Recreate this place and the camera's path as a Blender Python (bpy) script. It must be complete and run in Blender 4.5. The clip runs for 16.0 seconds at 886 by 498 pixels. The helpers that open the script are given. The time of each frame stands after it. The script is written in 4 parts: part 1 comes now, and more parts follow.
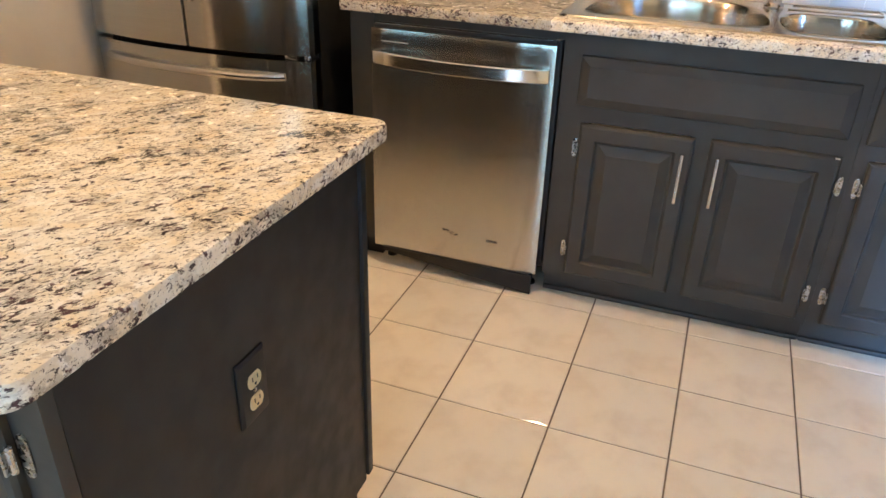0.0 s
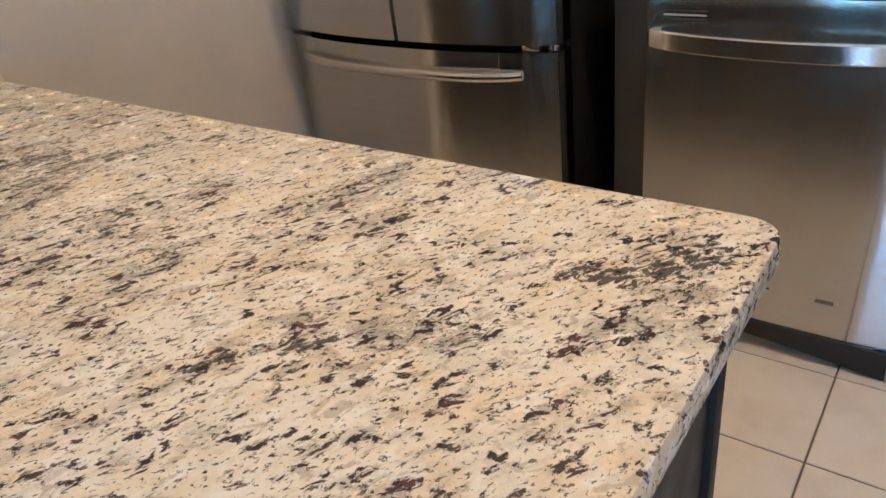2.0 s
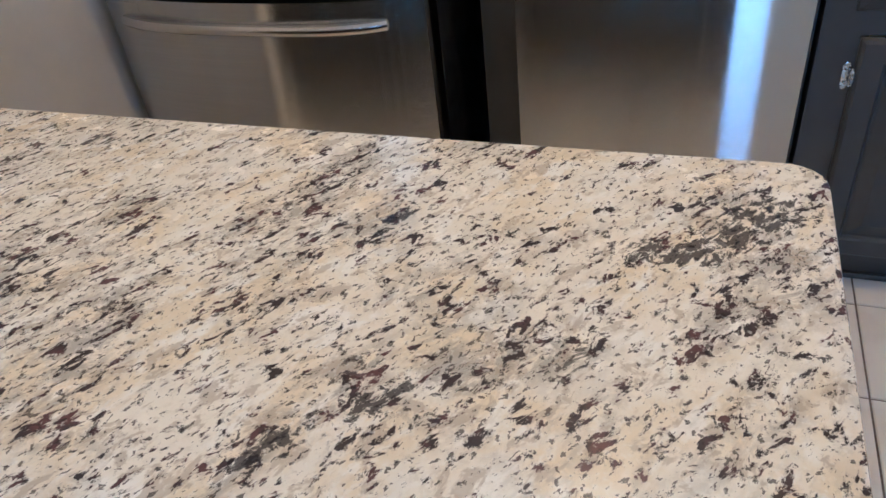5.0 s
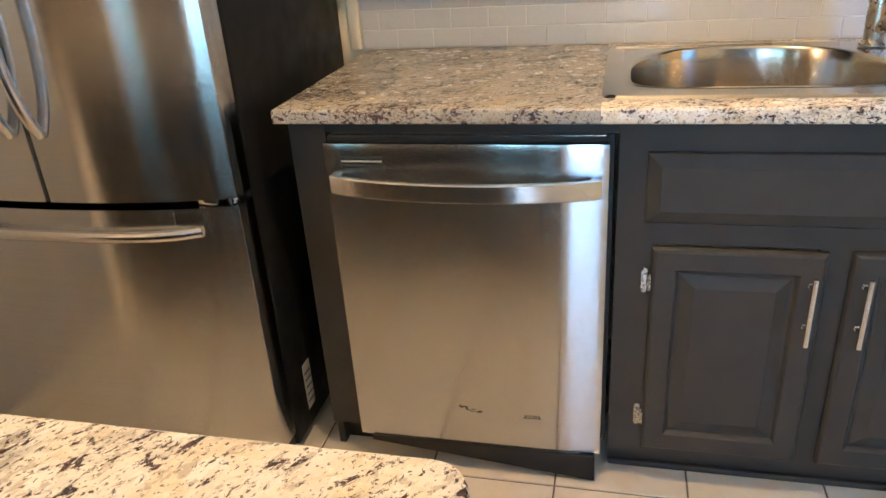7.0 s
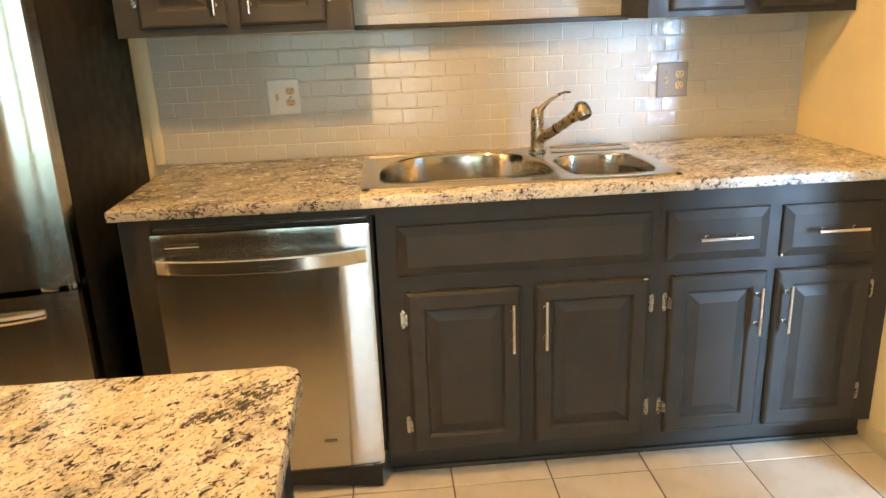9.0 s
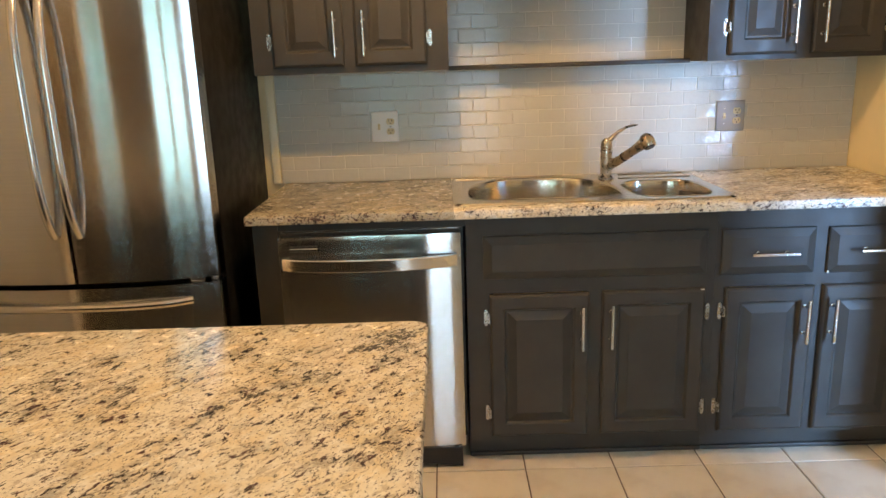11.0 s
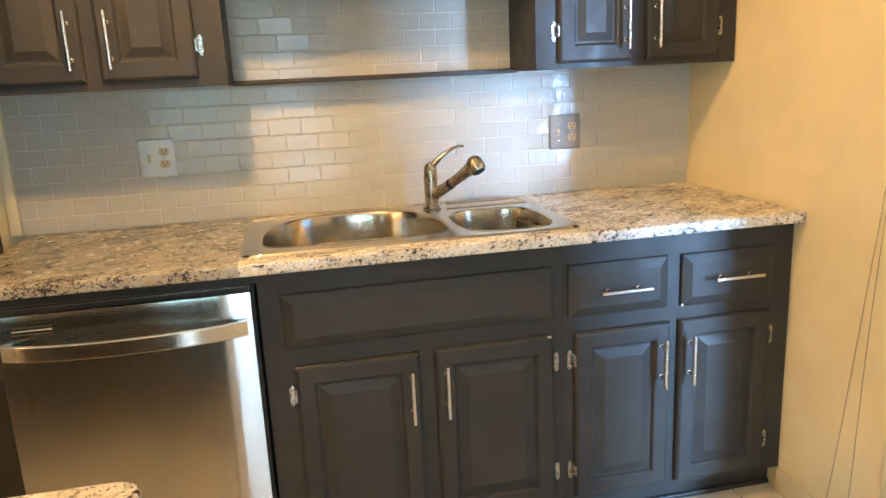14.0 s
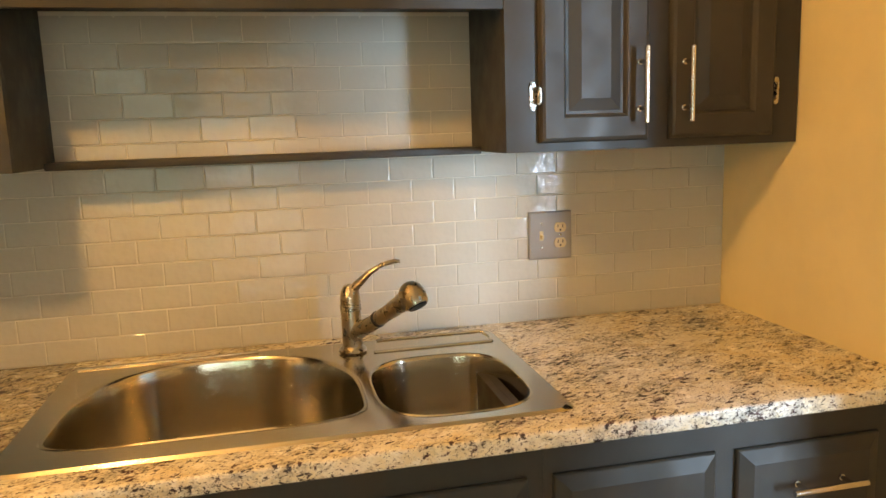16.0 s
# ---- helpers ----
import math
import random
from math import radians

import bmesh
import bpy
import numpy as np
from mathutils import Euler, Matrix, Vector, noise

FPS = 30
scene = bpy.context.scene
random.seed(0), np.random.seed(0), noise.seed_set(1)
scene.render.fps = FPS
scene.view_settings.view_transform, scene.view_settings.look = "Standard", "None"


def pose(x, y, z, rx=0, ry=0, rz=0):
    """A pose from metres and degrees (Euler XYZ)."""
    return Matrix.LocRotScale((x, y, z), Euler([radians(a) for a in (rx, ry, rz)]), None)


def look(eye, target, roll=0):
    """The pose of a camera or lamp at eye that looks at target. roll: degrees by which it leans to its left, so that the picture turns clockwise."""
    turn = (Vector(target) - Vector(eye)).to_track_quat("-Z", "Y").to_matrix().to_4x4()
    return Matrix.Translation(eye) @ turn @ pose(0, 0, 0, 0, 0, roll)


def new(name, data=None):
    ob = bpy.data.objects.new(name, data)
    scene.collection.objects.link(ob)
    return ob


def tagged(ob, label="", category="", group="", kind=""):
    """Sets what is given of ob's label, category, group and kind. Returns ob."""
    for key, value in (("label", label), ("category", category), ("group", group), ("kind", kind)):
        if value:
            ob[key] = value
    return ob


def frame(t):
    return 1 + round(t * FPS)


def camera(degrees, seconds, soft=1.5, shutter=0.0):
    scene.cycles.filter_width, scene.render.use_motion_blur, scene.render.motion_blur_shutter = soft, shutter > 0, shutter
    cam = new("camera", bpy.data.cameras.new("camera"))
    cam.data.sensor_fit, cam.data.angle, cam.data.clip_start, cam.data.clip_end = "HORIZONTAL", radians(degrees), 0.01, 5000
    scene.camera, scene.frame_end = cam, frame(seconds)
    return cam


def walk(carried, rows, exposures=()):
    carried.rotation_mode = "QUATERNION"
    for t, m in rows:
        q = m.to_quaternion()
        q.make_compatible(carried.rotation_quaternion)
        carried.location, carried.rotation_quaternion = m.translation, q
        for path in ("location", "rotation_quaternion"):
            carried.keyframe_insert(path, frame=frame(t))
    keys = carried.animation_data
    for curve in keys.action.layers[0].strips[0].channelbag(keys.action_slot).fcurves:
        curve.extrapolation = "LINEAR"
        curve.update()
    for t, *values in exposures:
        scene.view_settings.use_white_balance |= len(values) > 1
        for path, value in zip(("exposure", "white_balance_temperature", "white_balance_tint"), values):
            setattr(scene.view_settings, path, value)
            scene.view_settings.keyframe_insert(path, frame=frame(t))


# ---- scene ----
cam = camera(62.1, 16.0)
PATH = [
    (0, (1.052, -2.199, 1.341), (0.451, -0.539, 0.402), 1.7),
    (0.5, (1.005, -2.027, 1.316), (0.245, -0.429, 0.384), 0.7),
    (1, (0.833, -1.846, 1.312), (-0.056, -0.322, 0.37), -2.0),
    (1.5, (0.717, -1.726, 1.261), (-0.309, -0.324, 0.271), -5.3),
    (2, (0.624, -1.617, 1.245), (-0.462, -0.275, 0.235), -7.6),
    (2.5, (0.517, -1.61, 1.246), (-0.477, -0.237, 0.184), -7.7),
    (3, (0.415, -1.62, 1.217), (-0.407, -0.214, 0.056), -6.5),
    (3.2, (0.399, -1.618, 1.215), (-0.377, -0.205, 0.032), -6.6),
    (5.3, (0.436, -1.587, 1.245), (-0.193, -0.095, 0.071), -7.2),
    (5.5, (0.458, -1.551, 1.244), (-0.179, -0.043, 0.095), -7.0),
    (6, (0.532, -1.471, 1.246), (-0.112, 0.092, 0.176), -6.4),
    (6.5, (0.586, -1.412, 1.256), (-0.03, 0.222, 0.281), -5.3),
    (7, (0.618, -1.455, 1.309), (0.166, 0.298, 0.46), -4.0),
    (7.5, (0.609, -1.582, 1.333), (0.425, 0.253, 0.56), -2.9),
    (8, (0.633, -1.722, 1.373), (0.686, 0.146, 0.659), -2.5),
    (8.2, (0.664, -1.776, 1.385), (0.793, 0.098, 0.699), -2.4),
    (10.3, (0.628, -2.357, 1.406), (0.759, -0.432, 0.879), -1.8),
    (10.5, (0.599, -2.372, 1.402), (0.682, -0.442, 0.885), -1.8),
    (11, (0.564, -2.386, 1.41), (0.548, -0.448, 0.913), -1.9),
    (11.5, (0.569, -2.386, 1.407), (0.494, -0.446, 0.926), -2.3),
    (12, (0.587, -2.374, 1.417), (0.516, -0.431, 0.948), -2.7),
    (12.5, (0.615, -2.318, 1.414), (0.59, -0.372, 0.953), -2.8),
    (13, (0.662, -2.187, 1.407), (0.734, -0.243, 0.944), -2.7),
    (13.5, (0.715, -2.074, 1.399), (0.91, -0.138, 0.937), -2.8),
    (14, (0.729, -1.903, 1.386), (1.12, 0.002, 0.918), -2.7),
    (14.5, (0.79, -1.719, 1.37), (1.413, 0.123, 0.904), -2.6),
    (15, (0.947, -1.522, 1.368), (1.639, 0.305, 0.942), -2.5),
    (15.5, (1.039, -1.335, 1.421), (1.67, 0.525, 1.044), -2.3),
    (16, (1.044, -1.123, 1.428), (1.475, 0.804, 1.109), -1.9),
]
# seconds, stops, kelvin, tint: the clip's own exposure and white balance
EXPOSURES = [(0.0, 0.03, 6400, 13.5), (0.5, 0.08, 5500, 13), (1.0, -0.06, 5250, 12.5), (2.0, -0.36, 5300, 13), (2.5, -0.4, 4750, 11.5), (3.0, -0.47, 4700, 11.5), (5.5, -0.5, 4610, 12), (6.0, -0.36, 5500, 11), (6.5, -0.2, 5600, 10), (7.0, 0.02, 5950, 12), (7.5, 0.04, 7300, 12.3), (8.2, 0.05, 8240, 12.5), (10.5, -0.33, 13160, 13.5), (11.0, -0.4, 8250, 12.7), (12.0, -0.36, 8350, 12.5), (13.0, -0.25, 8250, 11.5), (14.0, -0.03, 7900, 10), (14.5, -0.16, 10500, 8.7), (15.0, -0.32, 16050, 12.5), (15.5, -0.35, 18190, 13.5), (16.0, -0.6, 15520, 15.5)]
walk(cam, [(t, look(eye, target, roll)) for t, eye, target, roll in PATH], EXPOSURES)

# ---- world, sun, large lights ----
LAMP = (0.47, -0.45, 2.30)
world = bpy.data.worlds.new("world")
scene.world = world
world.use_nodes = True
wn = world.node_tree.nodes
sky = wn.new("ShaderNodeTexSky")
sky.sky_type, sky.sun_disc = "NISHITA", False
sky.sun_elevation, sky.sun_rotation = radians(48), radians(20)
world.node_tree.links.new(sky.outputs[0], wn["Background"].inputs[0])
wn["Background"].inputs[1].default_value = 0.1
sun = new("sun", bpy.data.lights.new("sun", "SUN"))
sun.data.energy, sun.data.angle, sun.data.color = 3.0, radians(0.6), (1.0, 0.95, 0.88)
sun.matrix_world = look((3, 9, 12), (0, 0, 0))


def area(name, m, w, h, power, color):
    lamp = new(name, bpy.data.lights.new(name, "AREA"))
    lamp.data.shape, lamp.data.size, lamp.data.size_y = "RECTANGLE", w, h
    lamp.data.energy, lamp.data.color = power, color
    lamp.matrix_world = m
    return lamp


DAY = (0.22, 0.48, 1.0)
area("next_room_daylight", look((4.08, -4.36, 1.25), (2.27, -0.88, 1.15)), 0.70, 1.85, 800, DAY)
for name, x0, x1, z0, z1, glare, color in (("patio_daylight", -0.40, -0.045, 0.12, 1.95, 4.6, (0.36, 0.67, 0.84)), ("patio_daylight", 0.045, 0.40, 0.12, 1.95, 4.6, (0.36, 0.67, 0.84)),
                                           ("side_pane_daylight", 0.60, 1.10, 0.12, 1.95, 11.0, (0.42, 0.65, 1.0))):
    area(name, look(((x0 + x1) / 2, -4.46, (z0 + z1) / 2), ((x0 + x1) / 2, 0, (z0 + z1) / 2)), x1 - x0, z1 - z0, glare * math.pi * (x1 - x0) * (z1 - z0), color)


# ---- materials ----
class Mat:
    """A procedural material with short-hand for its nodes."""

    def __init__(self, name, color=(0.5, 0.5, 0.5), rough=0.5, metal=0.0, **more):
        self.m = bpy.data.materials.new(name)
        self.m.use_nodes = True
        self.t = self.m.node_tree
        self.b = self.t.nodes["Principled BSDF"]
        self.put("Base Color", (*color, 1))
        self.put("Roughness", rough)
        self.put("Metallic", metal)
        for k, v in more.items():
            self.put(k.replace("_", " "), v)

    def put(self, key, value):
        sock = self.b.inputs[key]
        if hasattr(value, "is_output"):
            self.t.links.new(value, sock)
        else:
            sock.default_value = value
        return self

    def node(self, kind, out=0, ins=(), **props):
        n = self.t.nodes.new(kind)
        for k, v in props.items():
            if k == "operation":
                n.operation = v
            elif k == "blend_type":
                n.blend_type = v
            elif k == "data_type":
                n.data_type = v
            elif k == "direction_type":
                n.direction_type = v
            elif k == "axis":
                n.axis = v
            elif k == "feature":
                n.feature = v
        for k, v in dict(ins).items():
            if hasattr(v, "is_output"):
                self.t.links.new(v, n.inputs[k])
            else:
                n.inputs[k].default_value = v
        return n.outputs[out]

    def coord(self, scale=(1, 1, 1), turn=(0, 0, 0)):
        c = self.node("ShaderNodeTexCoord", "Object")
        return self.node("ShaderNodeMapping", 0, {"Vector": c, "Scale": scale, "Rotation": [radians(a) for a in turn]})

    def noise(self, scale, detail=3.0, rough=0.5, warp=0.0, v=None, out=0):
        ins = {"Scale": scale, "Detail": detail, "Roughness": rough, "Distortion": warp}
        ins["Vector"] = v if v is not None else self.coord()
        return self.node("ShaderNodeTexNoise", out, ins)

    def ramp(self, fac, lo, hi, a=0.0, b=1.0):
        n = self.t.nodes.new("ShaderNodeMapRange")
        n.interpolation_type = "SMOOTHSTEP"
        self.t.links.new(fac, n.inputs["Value"])
        for k, v in zip(("From Min", "From Max", "To Min", "To Max"), (lo, hi, a, b)):
            n.inputs[k].default_value = v
        return n.outputs[0]

    def math(self, op, a, b=0.0):
        return self.node("ShaderNodeMath", 0, {0: a, 1: b}, operation=op)

    def mix(self, fac, a, b, how="MIX"):
        n = self.t.nodes.new("ShaderNodeMix")
        n.data_type, n.blend_type = "RGBA", how
        for i, v in ((0, fac), (6, a), (7, b)):
            if hasattr(v, "is_output"):
                self.t.links.new(v, n.inputs[i])
            else:
                n.inputs[i].default_value = v if i == 0 else (*v[:3], 1)
        return n.outputs[2]

    def bump(self, height, strength=0.2, dist=0.002):
        self.put("Normal", self.node("ShaderNodeBump", 0, {"Height": height, "Strength": strength, "Distance": dist}))
        return self

    def random(self):
        return self.node("ShaderNodeObjectInfo", "Random")


def make_granite(name, flow, base=(0.85, 0.80, 0.70), smoke=0.72, size=1.12, heavy=0.0, blots=()):
    """Speckled granite: crisp dark minerals drawn out along flow (degrees from x), in drifts over a cream ground.
    smoke is the weight of the grey veil, size how fine the grain is, heavy how dense its dark minerals; blots are single dark minerals (x, y, half length, half width, turn)."""
    g = Mat(name, rough=0.3, Specular_IOR_Level=0.25)
    turned = g.coord((1, 1, 1), (0, 0, -flow))
    bright = tuple(min(0.9, c * k) for c, k in zip(base, (1.06, 1.09, 1.15)))

    def drawn(long, wide):
        return g.node("ShaderNodeMapping", 0, {"Vector": turned, "Scale": (long * size, wide * size, wide * size)})

    slim, lean, fat = drawn(0.55, 1.0), drawn(0.66, 1.0), drawn(0.8, 1.0)
    # ground: cream with yellow and pale clouds
    col = g.mix(g.ramp(g.noise(14, 5, 0.62, 0.4, fat), 0.42, 0.62), base, (base[0] * 0.93, base[1] * 0.86, base[2] * 0.74))
    col = g.mix(g.ramp(g.noise(34, 4, 0.62, 0.3, lean), 0.50, 0.64), col, bright)
    col = g.mix(g.ramp(g.noise(6, 3, 0.6, 0.5, fat), 0.58, 0.72, 0, 0.40), col, (0.70, 0.54, 0.35))
    # drifts: where minerals gather
    drift = g.noise(8.5, 4, 0.6, 0.7, lean)
    push = g.math("ADD", g.math("MULTIPLY", g.math("SUBTRACT", drift, 0.5), 0.31), heavy)
    veil = g.math("MULTIPLY", g.ramp(drift, 0.44, 0.64), g.ramp(g.noise(50, 6, 0.74, 0.5, lean), 0.42, 0.57))
    col = g.mix(g.math("MULTIPLY", veil, smoke), col, (0.30, 0.28, 0.25))
    brown = g.ramp(g.noise(62, 4, 0.62, 0.4, slim), 0.555, 0.62, 0, 0.6)
    col = g.mix(brown, col, (0.44, 0.365, 0.28))
    mottle = g.ramp(g.noise(130, 4, 0.7, 0.3, lean), 0.50, 0.66, 0, 0.26)
    col = g.mix(mottle, col, (0.50, 0.44, 0.36))
    # clots a thumb wide, flecks a few millimetres long, fine pepper
    clot = g.ramp(g.math("ADD", g.noise(46, 6, 0.72, 0.5, lean), g.math("MULTIPLY", push, 1.15)), 0.645, 0.690)
    col = g.mix(g.math("MULTIPLY", clot, 0.8), col, (0.055, 0.050, 0.050))
    seed = g.math("ADD", g.noise(88, 5, 0.63, 0.4, slim), push)
    col = g.mix(g.ramp(seed, 0.540, 0.60, 0.0, 0.42), col, (0.36, 0.31, 0.265))
    tone = g.ramp(g.noise(45, 2), 0.42, 0.66)
    col = g.mix(g.math("MULTIPLY", g.ramp(seed, 0.582, 0.613), 0.95), col, g.mix(tone, (0.026, 0.018, 0.023), (0.095, 0.040, 0.046)))
    fine = g.ramp(g.math("ADD", g.noise(210, 3, 0.6, 0.3, lean), g.math("MULTIPLY", push, 0.6)), 0.590, 0.628)
    col = g.mix(g.math("MULTIPLY", fine, 0.8), col, (0.045, 0.032, 0.032))
    pale = g.ramp(g.noise(230, 2, 0.5), 0.58, 0.70)
    col = g.mix(g.math("MULTIPLY", pale, 0.35), col, bright)
    blot = None
    for x, y, sx, sy, turn in blots:
        c = g.node("ShaderNodeTexCoord", "Object")
        c = g.node("ShaderNodeVectorMath", 0, {0: c, 1: (x, y, 0.918)}, operation="SUBTRACT")
        c = g.node("ShaderNodeMapping", 0, {"Vector": c, "Rotation": (0, 0, radians(-turn))})
        c = g.node("ShaderNodeVectorMath", 0, {0: c, 1: (1 / sx, 1 / sy, 20)}, operation="MULTIPLY")
        d = g.node("ShaderNodeVectorMath", "Value", {0: c}, operation="LENGTH")
        d = g.ramp(d, 0.2, 1.5, 1.0, 0.0)
        blot = d if blot is None else g.math("MAXIMUM", blot, d)
    if blot is not None:
        rag = g.noise(105, 6, 0.74, 0.4, lean)
        blot = g.ramp(g.math("ADD", g.math("MULTIPLY", blot, 0.45), g.math("MULTIPLY", g.math("SUBTRACT", rag, 0.5), 2.9)), 0.24, 0.42)
        col = g.mix(g.math("MULTIPLY", blot, 0.88), col, (0.024, 0.021, 0.026))
    g.put("Base Color", col)
    g.put("Roughness", g.ramp(g.noise(40, 3), 0.3, 0.7, 0.17, 0.28))
    g.bump(g.noise(120, 3), 0.03, 0.001)
    return g.m


def make_paint(name, color, rough, wear=0.15, grain=(3, 3, 3), gloss=0.5):
    p = Mat(name, rough=rough, Specular_IOR_Level=gloss)
    n = p.noise(5, 4, 0.6)
    dark = tuple(c * (1 - wear) for c in color)
    lite = tuple(min(1, c * (1 + wear)) for c in color)
    p.put("Base Color", p.mix(p.ramp(n, 0.3, 0.7), dark, lite))
    p.put("Roughness", p.ramp(p.noise(18, 4), 0.3, 0.7, rough - 0.06, rough + 0.08))
    p.bump(p.noise(90, 4, 0.6, 0.2, p.coord(grain)), 0.12, 0.001)
    return p.m


def make_steel(name, color, rough, grain=0.0, lines=(500, 500, 30000), wide=4.2, share=0.24):
    """Brushed metal: fine grooves along x and y tip the surface up and down, most a little, some a lot."""
    s = Mat(name, color, rough, 1.0)
    film = s.noise(3.2, 4, 0.6)
    brush = s.noise(1, 2, 0.6, 0, s.coord((3, 3, 420)))
    base = s.mix(s.ramp(brush, 0.3, 0.7), tuple(c * 0.97 for c in color), tuple(min(1, c * 1.03) for c in color))
    clear = s.b
    rest = s.t.nodes.new("ShaderNodeBsdfPrincipled")
    up = s.node("ShaderNodeTexCoord", "Normal")
    for node, tip in ((clear, 1.0), (rest, wide)):
        s.b = node
        s.put("Metallic", 1.0).put("Base Color", base)
        s.put("Roughness", s.ramp(film, 0.45, 0.75, rough, rough + 0.04))
        if grain:
            lean = s.math("MULTIPLY", s.math("SUBTRACT", s.noise(1, 1, 0.5, 0, s.coord(lines)), 0.5), grain * tip)
            tilt = s.node("ShaderNodeCombineXYZ", 0, {"Z": lean})
            n = s.node("ShaderNodeVectorMath", 0, {0: up, 1: tilt}, operation="ADD")
            s.put("Normal", s.node("ShaderNodeVectorMath", 0, {0: n}, operation="NORMALIZE"))
    blend = s.t.nodes.new("ShaderNodeMixShader")
    blend.inputs[0].default_value = share if grain else 0.0
    s.t.links.new(clear.outputs[0], blend.inputs[1])
    s.t.links.new(rest.outputs[0], blend.inputs[2])
    s.t.links.new(blend.outputs[0], s.t.nodes["Material Output"].inputs[0])
    return s.m


def make_tile(name, color, rough, spread, wave, stain, gloss=0.3):
    t = Mat(name, rough=rough, Specular_IOR_Level=gloss)
    r = t.random()
    a = t.mix(r, tuple(c * (1 - spread) for c in color), tuple(min(1, c * (1 + spread)) for c in color))
    blotch = t.ramp(t.noise(7, 5, 0.6), 0.42, 0.72, 0, 0.5)
    t.put("Base Color", t.mix(blotch, a, stain))
    t.put("Roughness", t.ramp(t.noise(30, 4), 0.3, 0.75, rough * 0.7, rough * 1.5))
    t.bump(t.noise(wave[0], 2), wave[1], 0.004)
    return t.m


def make_wood():
    w = Mat("brown_floor_wood", rough=0.35)
    g = w.noise(6, 6, 0.65, 0.8, w.coord((9, 1, 1)))
    w.put("Base Color", w.mix(g, (0.09, 0.035, 0.018), (0.20, 0.085, 0.04)))
    w.bump(g, 0.1, 0.001)
    return w.m


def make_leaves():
    """Trees beyond the patio door: a plain distance, its daylight put in as glow."""
    f = Mat("glowing_distant_foliage", rough=0.9)
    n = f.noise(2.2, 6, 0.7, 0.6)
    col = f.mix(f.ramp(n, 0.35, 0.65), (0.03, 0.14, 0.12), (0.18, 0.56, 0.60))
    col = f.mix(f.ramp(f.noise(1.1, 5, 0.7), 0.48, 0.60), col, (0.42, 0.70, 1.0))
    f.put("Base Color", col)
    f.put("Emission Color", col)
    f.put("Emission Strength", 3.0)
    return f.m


BLOTS = ((0.473, -1.110, 0.038, 0.026, 42), (0.448, -1.138, 0.030, 0.022, 40), (0.420, -1.160, 0.050, 0.020, 14), (0.258, -1.341, 0.026, 0.010, 55), (0.212, -1.385, 0.030, 0.010, 58), (0.20, -1.160, 0.030, 0.008, 62))
island_granite = make_granite("island_granite", 60, blots=BLOTS)
granite = make_granite("granite", 24, size=1.35, heavy=0.006)
grey_granite = make_granite("greyer_granite", 30, (0.45, 0.42, 0.36), 0.98, 1.45, 0.035)
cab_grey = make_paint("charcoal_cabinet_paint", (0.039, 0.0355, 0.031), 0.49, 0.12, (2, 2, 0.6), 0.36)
# island's end and sink side, darker than its front in cab_grey
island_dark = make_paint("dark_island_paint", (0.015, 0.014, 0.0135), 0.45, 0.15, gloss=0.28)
cream = make_paint("cream_wall_paint", (0.85, 0.71, 0.45), 0.6, 0.04)
# wall colour greyed and lowered because less light reaches the stub wall
beige = make_paint("toned_down_stub_wall_paint", (0.55, 0.50, 0.42), 0.6, 0.04)
# dark colour stands in for the dim dining side; panelling is made up
dimmed_brown = make_paint("dimmed_far_wall_paint", (0.11, 0.085, 0.065), 0.5, 0.2, (8, 8, 0.5))
white_trim = make_paint("white_trim_paint", (0.78, 0.76, 0.72), 0.4, 0.04)
cream_trim = make_paint("cream_trim_paint", (0.78, 0.68, 0.48), 0.42, 0.04)
# blue of the daylight on white trim put into the paint, toned down
daylit_jamb = make_paint("daylight_tinted_jamb_paint", (0.31, 0.38, 0.46), 0.45, 0.05)
blue_wall = make_paint("blue_grey_wall_paint", (0.30, 0.35, 0.38), 0.6, 0.04)
ceiling_white = make_paint("ceiling_paint", (0.76, 0.74, 0.70), 0.8, 0.03)
steel = make_steel("brushed_stainless_steel", (0.56, 0.56, 0.55), 0.07, 0.6)
sink_steel = make_steel("satin_sink_steel", (0.60, 0.545, 0.455), 0.15, 0.30)
handle_steel = make_steel("satin_handle_steel", (0.66, 0.63, 0.59), 0.14, 0.35)
nickel = Mat("brushed_nickel", (0.44, 0.39, 0.32), 0.24, 1.0)
nickel.put("Roughness", nickel.ramp(nickel.noise(60, 3), 0.3, 0.7, 0.25, 0.34))
nickel = nickel.m
chrome = Mat("worn_chrome", (0.46, 0.44, 0.41), 0.25, 1.0)
chrome.put("Roughness", chrome.ramp(chrome.noise(150, 3), 0.35, 0.65, 0.12, 0.4))
chrome = chrome.m
fridge_side = make_paint("dark_grey_textured_metal", (0.008, 0.0075, 0.007), 0.46, 0.1, gloss=0.22)
black = make_paint("black_plastic", (0.007, 0.007, 0.008), 0.5, 0.2)
floor_tile = make_tile("cream_floor_tile", (0.82, 0.735, 0.60), 0.05, 0.045, (6, 0.05), (0.66, 0.545, 0.41), 0.5)
wall_tile = make_tile("glossy_subway_tile", (0.52, 0.505, 0.45), 0.09, 0.02, (26, 0.55), (0.50, 0.485, 0.43), 0.36)
grout = make_paint("brown_floor_grout", (0.15, 0.105, 0.075), 0.85, 0.25)
pale_grout = make_paint("pale_wall_grout", (0.66, 0.63, 0.55), 0.8, 0.06)
ivory = make_paint("ivory_plastic", (0.62, 0.50, 0.29), 0.35, 0.03)
white_plastic = make_paint("white_plastic", (0.80, 0.80, 0.76), 0.35, 0.02)
plate_steel = make_paint("grey_metal_plate", (0.33, 0.325, 0.32), 0.4, 0.06)
